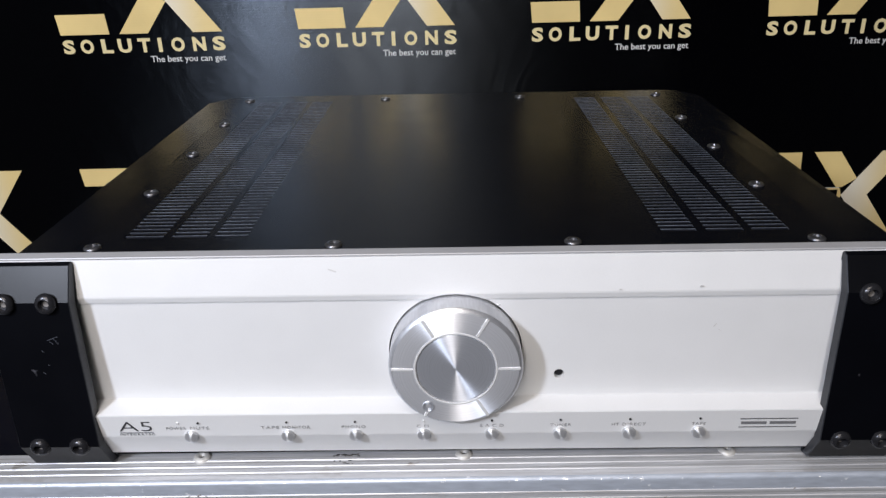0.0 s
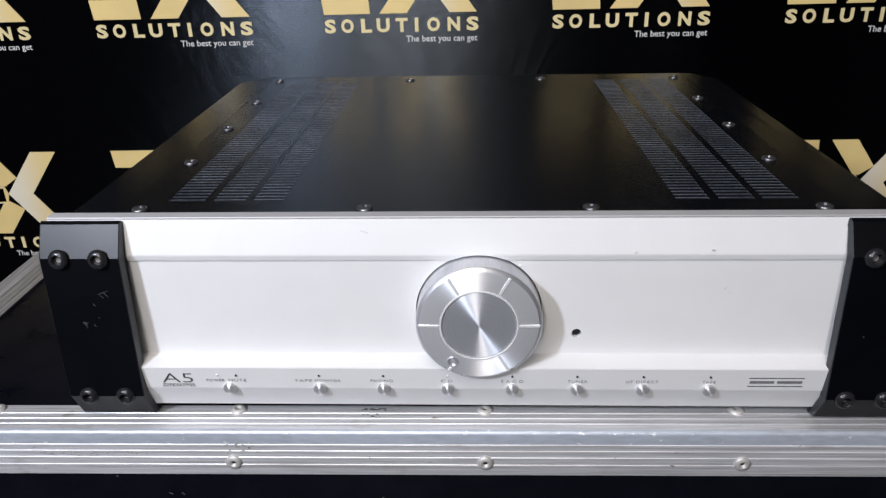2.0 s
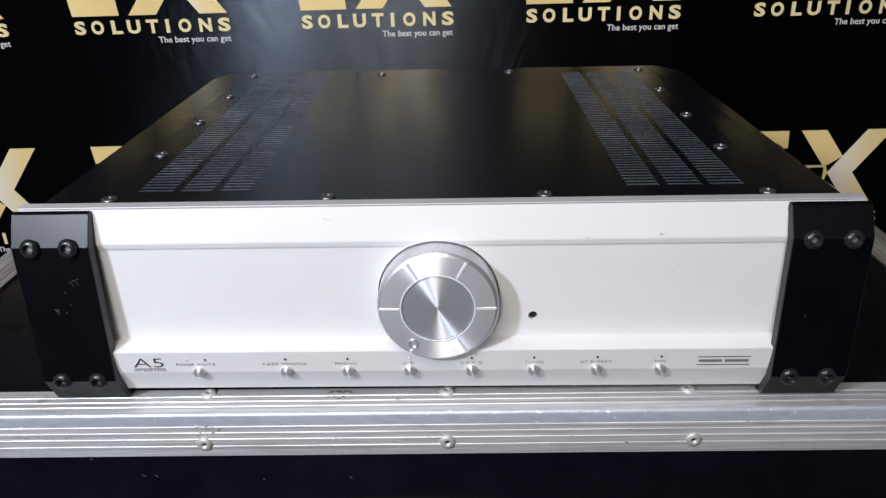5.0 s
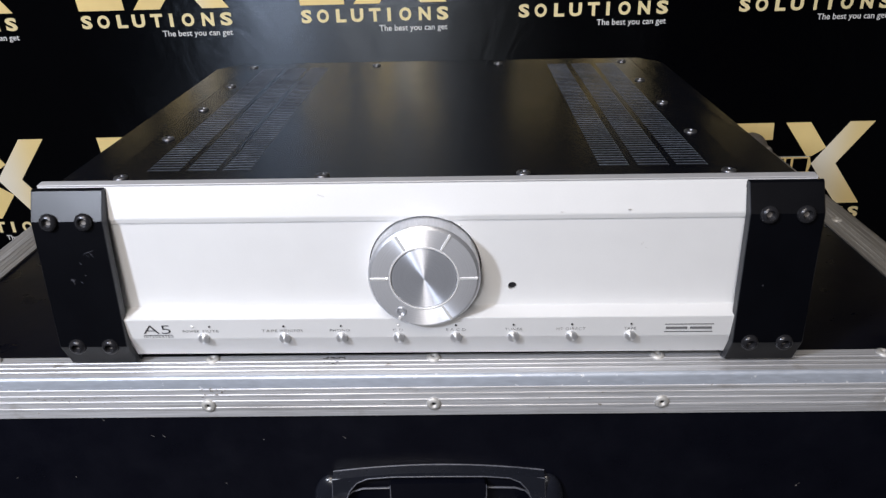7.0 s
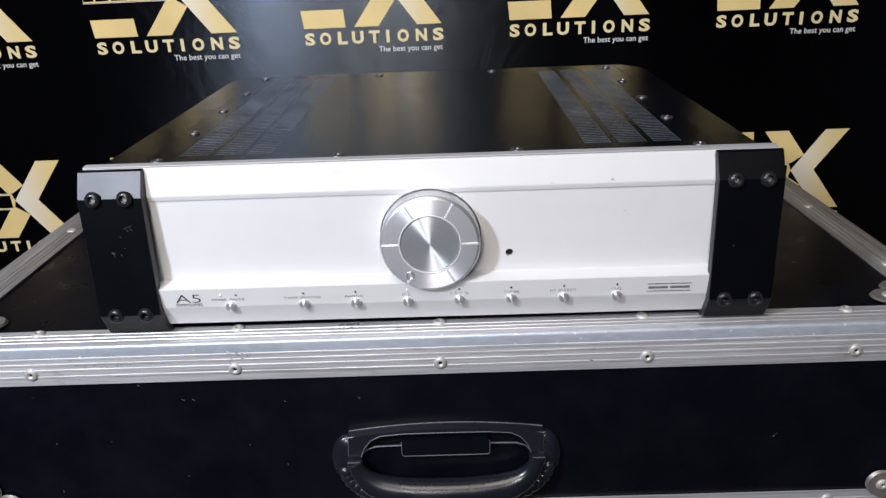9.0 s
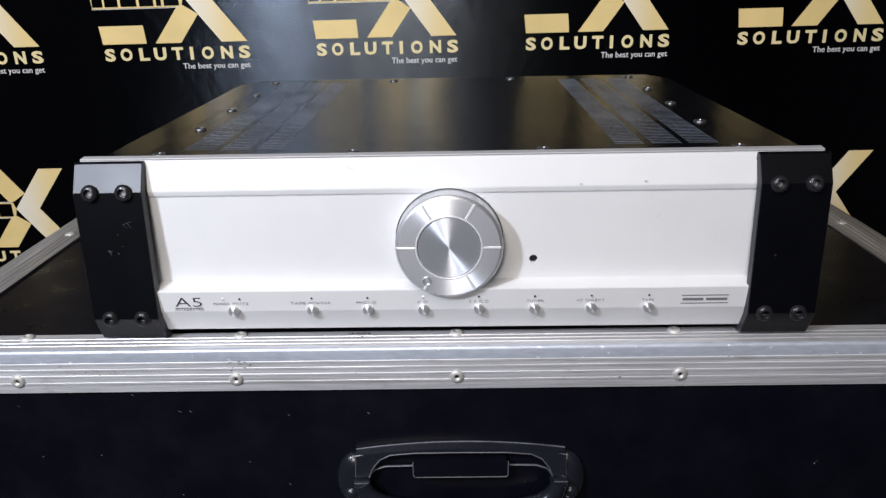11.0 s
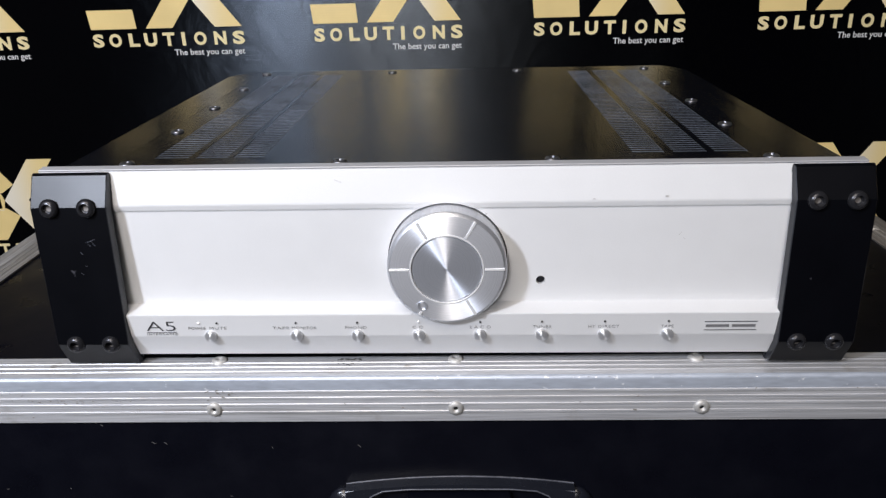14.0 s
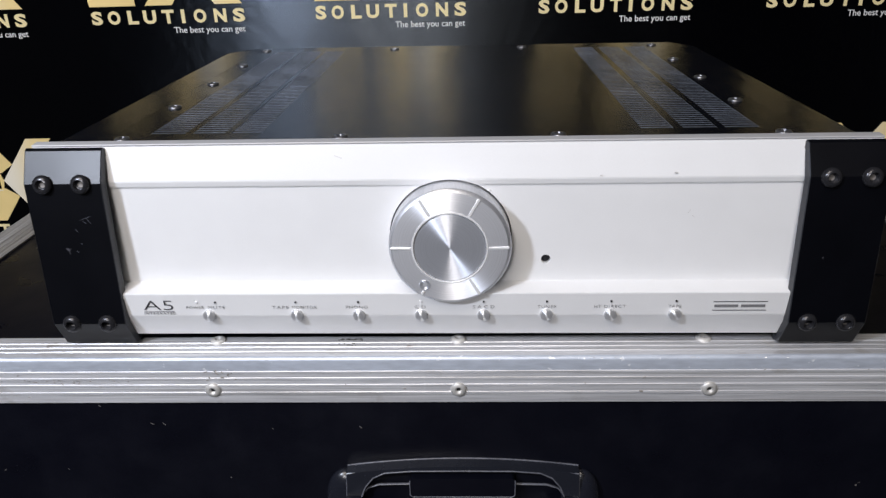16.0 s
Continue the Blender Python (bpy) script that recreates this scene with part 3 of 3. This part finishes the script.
# thin pale tubes and strips draw the highlights along the handle's edges
top_line = [(x, -0.0004, arch(x) + 0.0002) for x in [-0.069 + 0.138 * i / 24 for i in range(25)]]
part("rubbed_edge_glint", sweep(top_line, [0.0005] * 25, 1.0, 8), PLASTIC_EDGE, handle, smooth=60)
low_line = [(-x, -0.0079, z) for x, z in reversed(inner[1:])] + [(x, -0.0079, z) for x, z in inner]
part("rubbed_edge_glint", sweep(low_line, [0.0005] * len(low_line), 1.0, 8), PLASTIC_EDGE, handle, smooth=60)
part("back_plate", box(-0.0655, 0.0655, -0.0025, 0.0, 0.040, 0.0915, 0.001), LAMINATE, handle)
lip = mirrored([(0.0, 0, 0), (0.031, -0.0048, 0.0815), (0.050, -0.0048, 0.0810), (0.0570, -0.0048, 0.0785), (0.0605, -0.0048, 0.0735)][1:])
part("lip", sweep([(x, y, z) for x, y, z in lip], [0.0005] * len(lip), 1.8, 10), PLASTIC_EDGE, handle, smooth=60)
plate = [(sx * 0.0290 + 0.0022 * math.cos(radians(a)), sz + 0.0022 * math.sin(radians(a))) for sx, sz, a0 in ((1, 0.0866, 0), (-1, 0.0866, 90), (-1, 0.0774, 180), (1, 0.0774, 270)) for a in range(a0, a0 + 91, 18)]
part("name_plate", flat(plate, 0.0070), LAMINATE, handle, "blank black name plate, edge highlights added as pale lines", m=Matrix.Translation((0, -0.0022, 0)))
rim_line = [(x, -0.0092, z) for x, z in plate]
part("rubbed_edge_glint", sweep(rim_line[10:] + rim_line[:2], [0.00035] * (len(rim_line) - 8), 1.0, 8), PLASTIC_EDGE, handle, smooth=60)
for s in (-1, 1):
    bm = bmesh.new()
    bmesh.ops.create_uvsphere(bm, u_segments=24, v_segments=14, radius=1.0, matrix=Matrix.LocRotScale((s * 0.0710, -0.001, 0.0690), None, (0.0120, 0.0068, 0.0200)))
    part("hinge", bm, PLASTIC_GRIP, handle, smooth=60)
    part("hinge_pin", box(s * 0.0655 - 0.0050, s * 0.0655 + 0.0050, -0.0125, -0.002, 0.0700, 0.0735, 0.0008), PLASTIC, handle)
    for z in (0.0702, 0.0730):
        part("rubbed_edge_glint", box(s * 0.0655 - 0.0045, s * 0.0655 + 0.0045, -0.0128, -0.0122, z, z + 0.0006), PLASTIC_EDGE, handle)
half_grip = [(0.0, 0.0460, 0.0112), (0.014, 0.0461, 0.0112), (0.027, 0.0469, 0.0110), (0.038, 0.0485, 0.0106), (0.047, 0.0510, 0.0098), (0.0545, 0.0550, 0.0086), (0.0600, 0.0605, 0.0072), (0.0632, 0.0665, 0.0060), (0.0648, 0.0725, 0.0052)]
grip_line = [(-x, z, r) for x, z, r in reversed(half_grip[1:])] + half_grip
part("grip", sweep([(x, -0.0115 - 0.0025 * (1 - (x / 0.065) ** 2), z) for x, z, r in grip_line], [r for *_, r in grip_line], 0.85, 22), PLASTIC_GRIP, handle, smooth=60)
for s in (-1, 1):
    for i in range(8):
        a = radians(8 + 8.5 * i)
        bm = bmesh.new()
        m = Matrix.LocRotScale((s * (0.030 + 0.0435 * math.cos(a)), -0.0055, 0.0660 - 0.0330 * math.sin(a)), None, (0.0056, 0.0050, 0.0052))
        bmesh.ops.create_uvsphere(bm, u_segments=14, v_segments=8, radius=1.0, matrix=m)
        part("finger_rib", bm, PLASTIC, handle, smooth=60)

# ---------------------------------------------------------------- the amplifier
amp = tagged(empty("amplifier", pose(-0.0005, 0, CASE_TOP + 0.0002, 0, -0.15, 0)), "silver and black hi-fi amplifier standing on the flight case", "amplifier")
FW = 0.2228
FACE = [(0.0080, 0.1172), (0.0026, 0.1172), (-0.0016, 0.0984), (-0.0009, 0.0951), (0.0, 0.0946), (0.0, 0.0386), (-0.0106, 0.0358),
        (-0.0088, 0.0216), (-0.0024, 0.0062), (0.0080, 0.0062)]
KNOB = Vector((0.0001, 0.0, 0.0648))
face_bm = prism(FACE, -FW, FW)
bmesh.ops.recalc_face_normals(face_bm, faces=face_bm.faces)
bmesh.ops.bevel(face_bm, geom=[e for e in face_bm.edges if abs(e.verts[0].co.x - e.verts[1].co.x) > 0.1], offset=0.0003, segments=2, affect="EDGES")
front = part("front_panel", face_bm, SILVER, amp, "pale silver brushed aluminium front panel")
part("top_strip", prism([(0.0080, 0.1187), (0.0024, 0.1182), (0.0021, 0.1178), (0.0022, 0.1174), (0.0080, 0.1174)], -0.2226, 0.2226), LIP_GREY, amp, "duller grey metal strip along the panel's top")


def bored(ob, cutters):
    """Cuts the given meshes out of ob for good."""
    for bm in cutters:
        bmesh.ops.recalc_face_normals(bm, faces=bm.faces)
        me = bpy.data.meshes.new("bore")
        bm.to_mesh(me)
        bm.free()
        tool = new("bore", me)
        tool.parent = ob.parent
        mod = ob.modifiers.new("bore", "BOOLEAN")
        mod.object, mod.operation, mod.solver = tool, "DIFFERENCE", "EXACT"
        bpy.context.view_layer.update()
        made = bpy.data.meshes.new_from_object(ob.evaluated_get(bpy.context.evaluated_depsgraph_get()))
        ob.modifiers.clear()
        ob.data = made
        bpy.data.objects.remove(tool)


SENSOR = Vector((0.0523, 0.0, 0.0515))
bored(front, [lathe([(0, -0.004), (0.0334, -0.004), (0.0334, 0.03), (0, 0.03)], 72, m=Matrix.Translation(KNOB) @ FACING),
              lathe([(0, -0.006), (0.0026, -0.006), (0.0026, 0.03), (0, 0.03)], 32, m=Matrix.Translation(SENSOR) @ FACING)])
part("knob_well", lathe([(0, 0), (0.0333, 0), (0.0333, 0.0012), (0, 0.0012)], 48, m=Matrix.Translation(KNOB + Vector((0, 0.0039, 0))) @ FACING), DARK_INSIDE, amp)
part("sensor_window", lathe([(0, 0), (0.0025, 0), (0.0025, 0.003), (0.0018, 0.0042), (0, 0.0046)], 28, m=Matrix.Translation(SENSOR + Vector((0, 0.0055, 0))) @ FACING), BLACK_SCREW, amp, "dark round remote sensor window", smooth=40)

# volume knob, built along z and turned to face the viewer's side
knob = part("volume_knob", lathe([(0.0327, -0.003), (0.0327, 0.0136), (0.0325, 0.0139), (0.0308, 0.0154), (0.0305, 0.0155), (0.0203, 0.0158), (0.0199, 0.0155), (0.0199, 0.0146), (0, 0.0146)], 96), TURNED, amp, "turned bright aluminium volume knob",
            m=Matrix.Translation(KNOB) @ FACING, smooth=25)
knob.data.materials.append(BARREL)
for f in knob.data.polygons:
    if abs(f.normal.z) < 0.8:
        f.material_index = 1
part("centre_disc", lathe([(0.0190, 0.0140), (0.0190, 0.0151), (0.0186, 0.0154), (0, 0.0157)], 96), TURNED_DARK, knob, "turned centre disc", smooth=20)
part("rim", lathe([(0.0194, 0.0150), (0.0194, 0.0160), (0.0198, 0.0162), (0.0203, 0.0160), (0.0203, 0.0150)], 96), POLISHED, knob, smooth=60)
# pale bars where the ring has grooves: the grooves' white highlights as solid shapes
for a in (0, 60, 120, 180, 300):
    bm = box(0.0206, 0.0314, -0.0008, 0.0008, 0.0150, 0.0160, 0.0003)
    part("pointer_glint", bm, POLISHED, knob, m=Matrix.Rotation(radians(a), 4, "Z"))
bm = box(0.0288, 0.0314, -0.0008, 0.0008, 0.0150, 0.0160, 0.0003)
part("pointer_glint", bm, POLISHED, knob, m=Matrix.Rotation(radians(240), 4, "Z"))
part("dimple", lathe([(0.0029, 0.0150), (0.0029, 0.0160), (0.0027, 0.0162), (0, 0.0152)], 32), TURNED_DARK, knob, m=Matrix.Translation((0.0253 * math.cos(radians(237)), 0.0253 * math.sin(radians(237)), 0)), smooth=25)

bm = bmesh.new()
bmesh.ops.create_uvsphere(bm, u_segments=10, v_segments=6, radius=1.0, matrix=Matrix.LocRotScale((0.0214, -0.0001, 0.0914), None, (0.0010, 0.0003, 0.0005)))
part("nick", bm, POLISHED, amp, "small bright nick beside the knob", smooth=60)

# end plates: a faceted front, a deep edge on the inner side and an undercut behind it, where the silver panel runs on
CHEEK = [(0.0012, 0.1170), (0.0010, 0.1171), (-0.0014, 0.1160), (-0.0093, 0.1003), (-0.0135, 0.0188), (-0.0052, 0.0022), (0.0010, 0.0022)]
SIDE = 0.1834


def cheek_bm(s):
    bm = bmesh.new()
    behind = lambda p, d: (min(p[0] + d, 0.0015), p[1] - d * 0.25)
    loops = [(0.2255, [behind(p, 0.0012) for p in CHEEK]), (0.2245, CHEEK), (SIDE + 0.0004, CHEEK), (SIDE, [behind(p, 0.0004) for p in CHEEK]),
             (SIDE - 0.0004, [behind(p, 0.0052) for p in CHEEK]), (SIDE + 0.0080, [behind(p, 0.0130) for p in CHEEK])]
    rings = [[bm.verts.new((s * x, *p)) for p in line] for x, line in loops]
    for k, (a, b) in enumerate(zip(rings, rings[1:])):
        for i in range(len(a)):
            j = (i + 1) % len(a)
            f = bm.faces.new((a[i], a[j], b[j], b[i]))
            f.material_index = 1 if k in (2, 3) else 0
    bm.faces.new(rings[0])
    bm.faces.new(rings[-1])
    return bm


bolt_me = as_mesh("bolt", lathe([(0.0053, 0), (0.0053, 0.0005), (0.0048, 0.0018), (0.0038, 0.0027), (0.0028, 0.0029), (0.0026, 0.0027), (0.0025, 0.0006), (0.0015, 0.0003), (0, 0.0005)], 24), BLACK_SCREW)
# corner steel on the socket floor paints the glints inside the black bolts
bolt_me.materials.append(CORNER)
for f in bolt_me.polygons:
    if max(math.hypot(*bolt_me.vertices[i].co.xy) for i in f.vertices) < 0.0020:
        f.material_index = 1
bolt_me.shade_smooth()
bolt_me.set_sharp_from_angle(angle=radians(45))
TOPB, LOWB = (-0.0095, 0.1000), (-0.0128, 0.0188)
for s in (-1, 1):
    cheek = part("end_plate", cheek_bm(s), BLACK_SATIN, amp, "faceted black anodised end plate")
    cheek.data.materials.append(CHAMFER)
    for x in (0.2144, 0.1940):
        part_of("bolt", bolt_me, None, cheek, m=Matrix.Translation((s * x, *TOPB)) @ Matrix.Rotation(radians(-8), 4, "X") @ FACING)
    for x in (0.2142, 0.1938):
        part_of("bolt", bolt_me, None, cheek, m=Matrix.Translation((s * x, *LOWB)) @ Matrix.Rotation(radians(4), 4, "X") @ FACING)

SCRATCH_SPOTS = ((-0.1916, 0.0845, 0.0060, -20), (-0.1903, 0.0832, 0.0040, 55), (-0.1925, 0.0822, 0.0022, 40), (-0.1975, 0.0775, 0.0018, 50), (-0.1990, 0.0655, 0.0016, 40), (-0.1960, 0.0700, 0.0010, 10))
for x, z, wide, turn in SCRATCH_SPOTS:
    x, z = x * 1.018, z - 0.0032
    y = -0.0093 - 0.0042 * (0.1003 - z) / 0.0815
    part("scratch", box(-wide / 2, wide / 2, -0.00006, 0.0, -0.00010, 0.00010), SCUFF_DARK, amp, m=Matrix.Translation((x, y - 0.00004, z)) @ Matrix.Rotation(radians(-3), 4, "X") @ Matrix.Rotation(radians(turn), 4, "Y"))

# top cover with three columns of slots on each side
COV, CZ, BACK = 0.1880, 0.1168, 0.356


def cover_bm():
    cols = [(-0.1690, -0.1492), (-0.1448, -0.1266), (-0.1226, -0.1054), (0.1050, 0.1226), (0.1278, 0.1464), (0.1508, 0.1692)]
    xs = sorted({-COV, COV, 0.0, *[x for c in cols for x in c]})
    pitch, n = 0.0049, 62
    slots = [(0.0290 + i * pitch, 0.0290 + i * pitch + 0.0027) for i in range(n)]
    ys = sorted({0.0085, BACK - 0.016, BACK, *[y for s in slots for y in s]})
    grid = {}
    bm = bmesh.new()

    def vert(i, j, low):
        if (i, j, low) not in grid:
            grid[i, j, low] = bm.verts.new((xs[i], ys[j], CZ - (0.0, 0.0003, 0.0012)[low]))
        return grid[i, j, low]

    open_cols = {xs.index(c[0]) for c in cols}
    open_rows = {ys.index(s[0]) for s in slots}
    for i in range(len(xs) - 1):
        for j in range(len(ys) - 1):
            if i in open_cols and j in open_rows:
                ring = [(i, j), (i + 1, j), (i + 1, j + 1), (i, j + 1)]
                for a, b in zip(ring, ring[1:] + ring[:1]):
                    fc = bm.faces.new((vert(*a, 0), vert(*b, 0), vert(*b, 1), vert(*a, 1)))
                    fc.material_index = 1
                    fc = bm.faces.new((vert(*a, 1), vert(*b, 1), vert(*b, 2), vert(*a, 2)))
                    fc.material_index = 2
            else:
                bm.faces.new([vert(*p, 0) for p in ((i, j), (i + 1, j), (i + 1, j + 1), (i, j + 1))])
    rim = [e for e in bm.edges if len(e.link_faces) == 1 and all(v.co.z > CZ - 1e-5 for v in e.verts)]
    made = bmesh.ops.extrude_edge_only(bm, edges=rim)["geom"]
    bmesh.ops.translate(bm, verts=[g for g in made if isinstance(g, bmesh.types.BMVert)], vec=(0, 0, -0.0016))
    return bm


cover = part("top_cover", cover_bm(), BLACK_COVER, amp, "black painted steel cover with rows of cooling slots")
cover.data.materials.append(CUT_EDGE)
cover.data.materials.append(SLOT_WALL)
# added near-black sheet: stands in for the shade seen through the slots
part("vent_shade_sheet", box(-0.188, 0.188, 0.012, BACK - 0.006, CZ - 0.010, CZ - 0.007), VENT_SHADE, amp)
screw_me = as_mesh("screw", lathe([(0.0042, 0), (0.0042, 0.0006), (0.0036, 0.0012), (0.0025, 0.0015), (0.0021, 0.0014), (0.0018, 0.0004), (0, 0.0003)], 24), COVER_SCREW)
screw_me.shade_smooth()
screw_me.set_sharp_from_angle(angle=radians(45))
spots = [(x, y) for y in (0.0168, 0.3372) for x in (-0.1798, -0.0595, 0.0585, 0.1775)] + [(x, y) for x in (-0.1798, 0.1775) for y in (0.0972, 0.1760, 0.2560)]
for x, y in spots:
    part_of("screw", screw_me, None, cover, m=Matrix.Translation((x, y, CZ)))

for s in (-1, 1):
    # side casing: a flat flange beside the cover that bends down to the side, its rear corner cut off
    bm = bmesh.new()
    outline = [(0.1884, 0.0085), (0.2165, 0.0085), (0.2165, BACK - 0.019), (0.1970, BACK), (0.1884, BACK)]
    rings = []
    for dz, inset in ((0.1168, 0.0005), (0.1163, 0.0), (0.0090, 0.0)):
        rings.append([bm.verts.new((s * (x - (inset if x > 0.2 else 0)), y - (inset if y > 0.3 else 0), dz - (0.0010 if x > 0.2 and dz > 0.1 else 0))) for x, y in outline])
    bm.faces.new(rings[0])
    bm.faces.new(rings[-1])
    for a, b in zip(rings, rings[1:]):
        for i in range(len(a)):
            j = (i + 1) % len(a)
            bm.faces.new((a[i], a[j], b[j], b[i]))
    part("side_casing", bm, BLACK_COVER, amp)
part("rear_panel", box(-0.188, 0.188, BACK - 0.004, BACK - 0.001, 0.009, CZ - 0.0018), BLACK_COVER, amp)
part("base_plate", box(-0.188, 0.188, 0.0085, BACK - 0.0045, 0.009, 0.0105), BLACK_COVER, amp)
for x in (-0.16, 0.16):
    for y in (0.05, 0.30):
        part("foot", lathe([(0, 0.0), (0.014, 0.0), (0.015, 0.0015), (0.015, 0.009), (0, 0.009)], 28, m=Matrix.Translation((x, y, 0))), PLASTIC, amp, smooth=40)

# buttons, lamps and printed markings on the lower band
button_me = as_mesh("button", lathe([(0.0034, -0.002), (0.0034, 0.0020), (0.0032, 0.0024), (0, 0.0036)], 32), BUTTON)
button_me.shade_smooth()
button_me.set_sharp_from_angle(angle=radians(20))
led_me = as_mesh("indicator", lathe([(0.0006, -0.0004), (0.0006, 0.0003), (0.0004, 0.0004), (0, 0.0004)], 16), BLACK_SCREW)
led_pale = as_mesh("indicator", lathe([(0.0008, -0.0004), (0.0008, 0.0001), (0.0005, 0.0003), (0, 0.0003)], 16), POLISHED)
# pale disc, set off to the lower right: draws each indicator hole's lit rim
rim_glint_me = as_mesh("indicator_rim_glint", lathe([(0.0009, -0.0004), (0.0009, 0.00005), (0.0006, 0.00015), (0, 0.00015)], 16), POLISHED)
BUTTONS = [-0.1364, -0.0866, -0.0516, -0.0167, 0.0180, 0.0527, 0.0878, 0.1231]
band_y = lambda z: -0.0088 - 0.0018 * (z - 0.0216) / 0.0142
for i, x in enumerate(BUTTONS):
    part_of("button", button_me, None, amp, "small domed bright metal push button", m=Matrix.Translation((x, -0.0087, 0.0220)) @ FACING)
    for lx in ((-0.1425, -0.1320) if i == 0 else (x,)):
        lit = lx in (-0.1425, -0.0167)
        part_of("indicator", led_pale if lit else led_me, None, amp, "small whitish indicator lamp" if lit else "small dark indicator", m=Matrix.Translation((lx, band_y(0.0305) - 0.0002, 0.0305)) @ FACING)
        if not lit:
            part_of("indicator_rim_glint", rim_glint_me, None, amp, m=Matrix.Translation((lx + 0.0003, band_y(0.0305), 0.0301)) @ FACING)


def marking(text, x0, x1, z, high, bold=0.0, spacing=1.0, material=INK):
    me = lettering(text, x1 - x0, high, 0.00015, bold, spacing)
    part_of("marking", me, material, amp, m=Matrix.Translation((x0, band_y(z) - 0.00015, z)) @ Matrix.Rotation(radians(7.2), 4, "X"))


def rule_line(x0, x1, z, thick=0.0005):
    part("marking_line", box(x0, x1, -0.00015, 0.0, -thick / 2, thick / 2), INK, amp, m=Matrix.Translation((0, band_y(z) - 0.00015, z)))


marking("A5", -0.1733, -0.1562, 0.0254, 0.0064, bold=-0.014)
rule_line(-0.1735, -0.1560, 0.0243, 0.0003)
marking("INTEGRATED", -0.1735, -0.1555, 0.0225, 0.0013, spacing=1.3, bold=-0.008, material=GREY_INK)
LABELS = (("POWER", -0.1488, -0.1388), ("MUTE", -0.1365, -0.1268), ("TAPE", -0.1002, -0.0907), ("MONITOR", -0.0890, -0.0750), ("PHONO", -0.0586, -0.0464), ("CD", -0.0203, -0.0141),
          ("SACD", 0.0120, 0.0240), ("TUNER", 0.0477, 0.0582), ("HT", 0.0788, 0.0825), ("DIRECT", 0.0843, 0.0960), ("TAPE", 0.1192, 0.1262))
for text, x0, x1 in LABELS:
    marking(text, x0, x1, 0.0262, 0.0018, spacing=1.6 if text in ("CD", "SACD") else 1.15, bold=-0.020, material=GREY_INK)
# small knocks and scratches in the finish
for x, z, wide, high, turn in ((-0.0585, 0.1105, 0.0040, 0.0006, 20), (0.0795, 0.0998, 0.0012, 0.0006, 0), (0.1180, 0.1010, 0.0016, 0.0007, 0), (0.1275, 0.0788, 0.0024, 0.0003, -55), (0.1300, 0.0760, 0.0016, 0.0003, 35)):
    y = 0.0026 - 0.0040 * (0.1172 - z) / 0.0162 if z > 0.1010 else -0.0017 if z > 0.097 else 0.0
    part("scratch", box(-wide / 2, wide / 2, -0.00010, 0.0, -high / 2, high / 2), SCUFF, amp, m=Matrix.Translation((x, y - 0.0001, z)) @ Matrix.Rotation(radians(-14 if z > 0.1010 else 0), 4, "X") @ Matrix.Rotation(radians(turn), 4, "Y"))
# the maker's name stands as plain bars between two rules
rule_line(0.1432, 0.1722, 0.0300, 0.0004)
rule_line(0.1432, 0.1722, 0.0244, 0.0004)
for x0, x1 in ((0.1440, 0.1568), (0.1584, 0.1714)):
    part("marking_bar", box(x0, x1, -0.00015, 0.0, -0.0008, 0.0008), GREY_INK, amp, m=Matrix.Translation((0, band_y(0.0272) - 0.0001, 0.0272)))
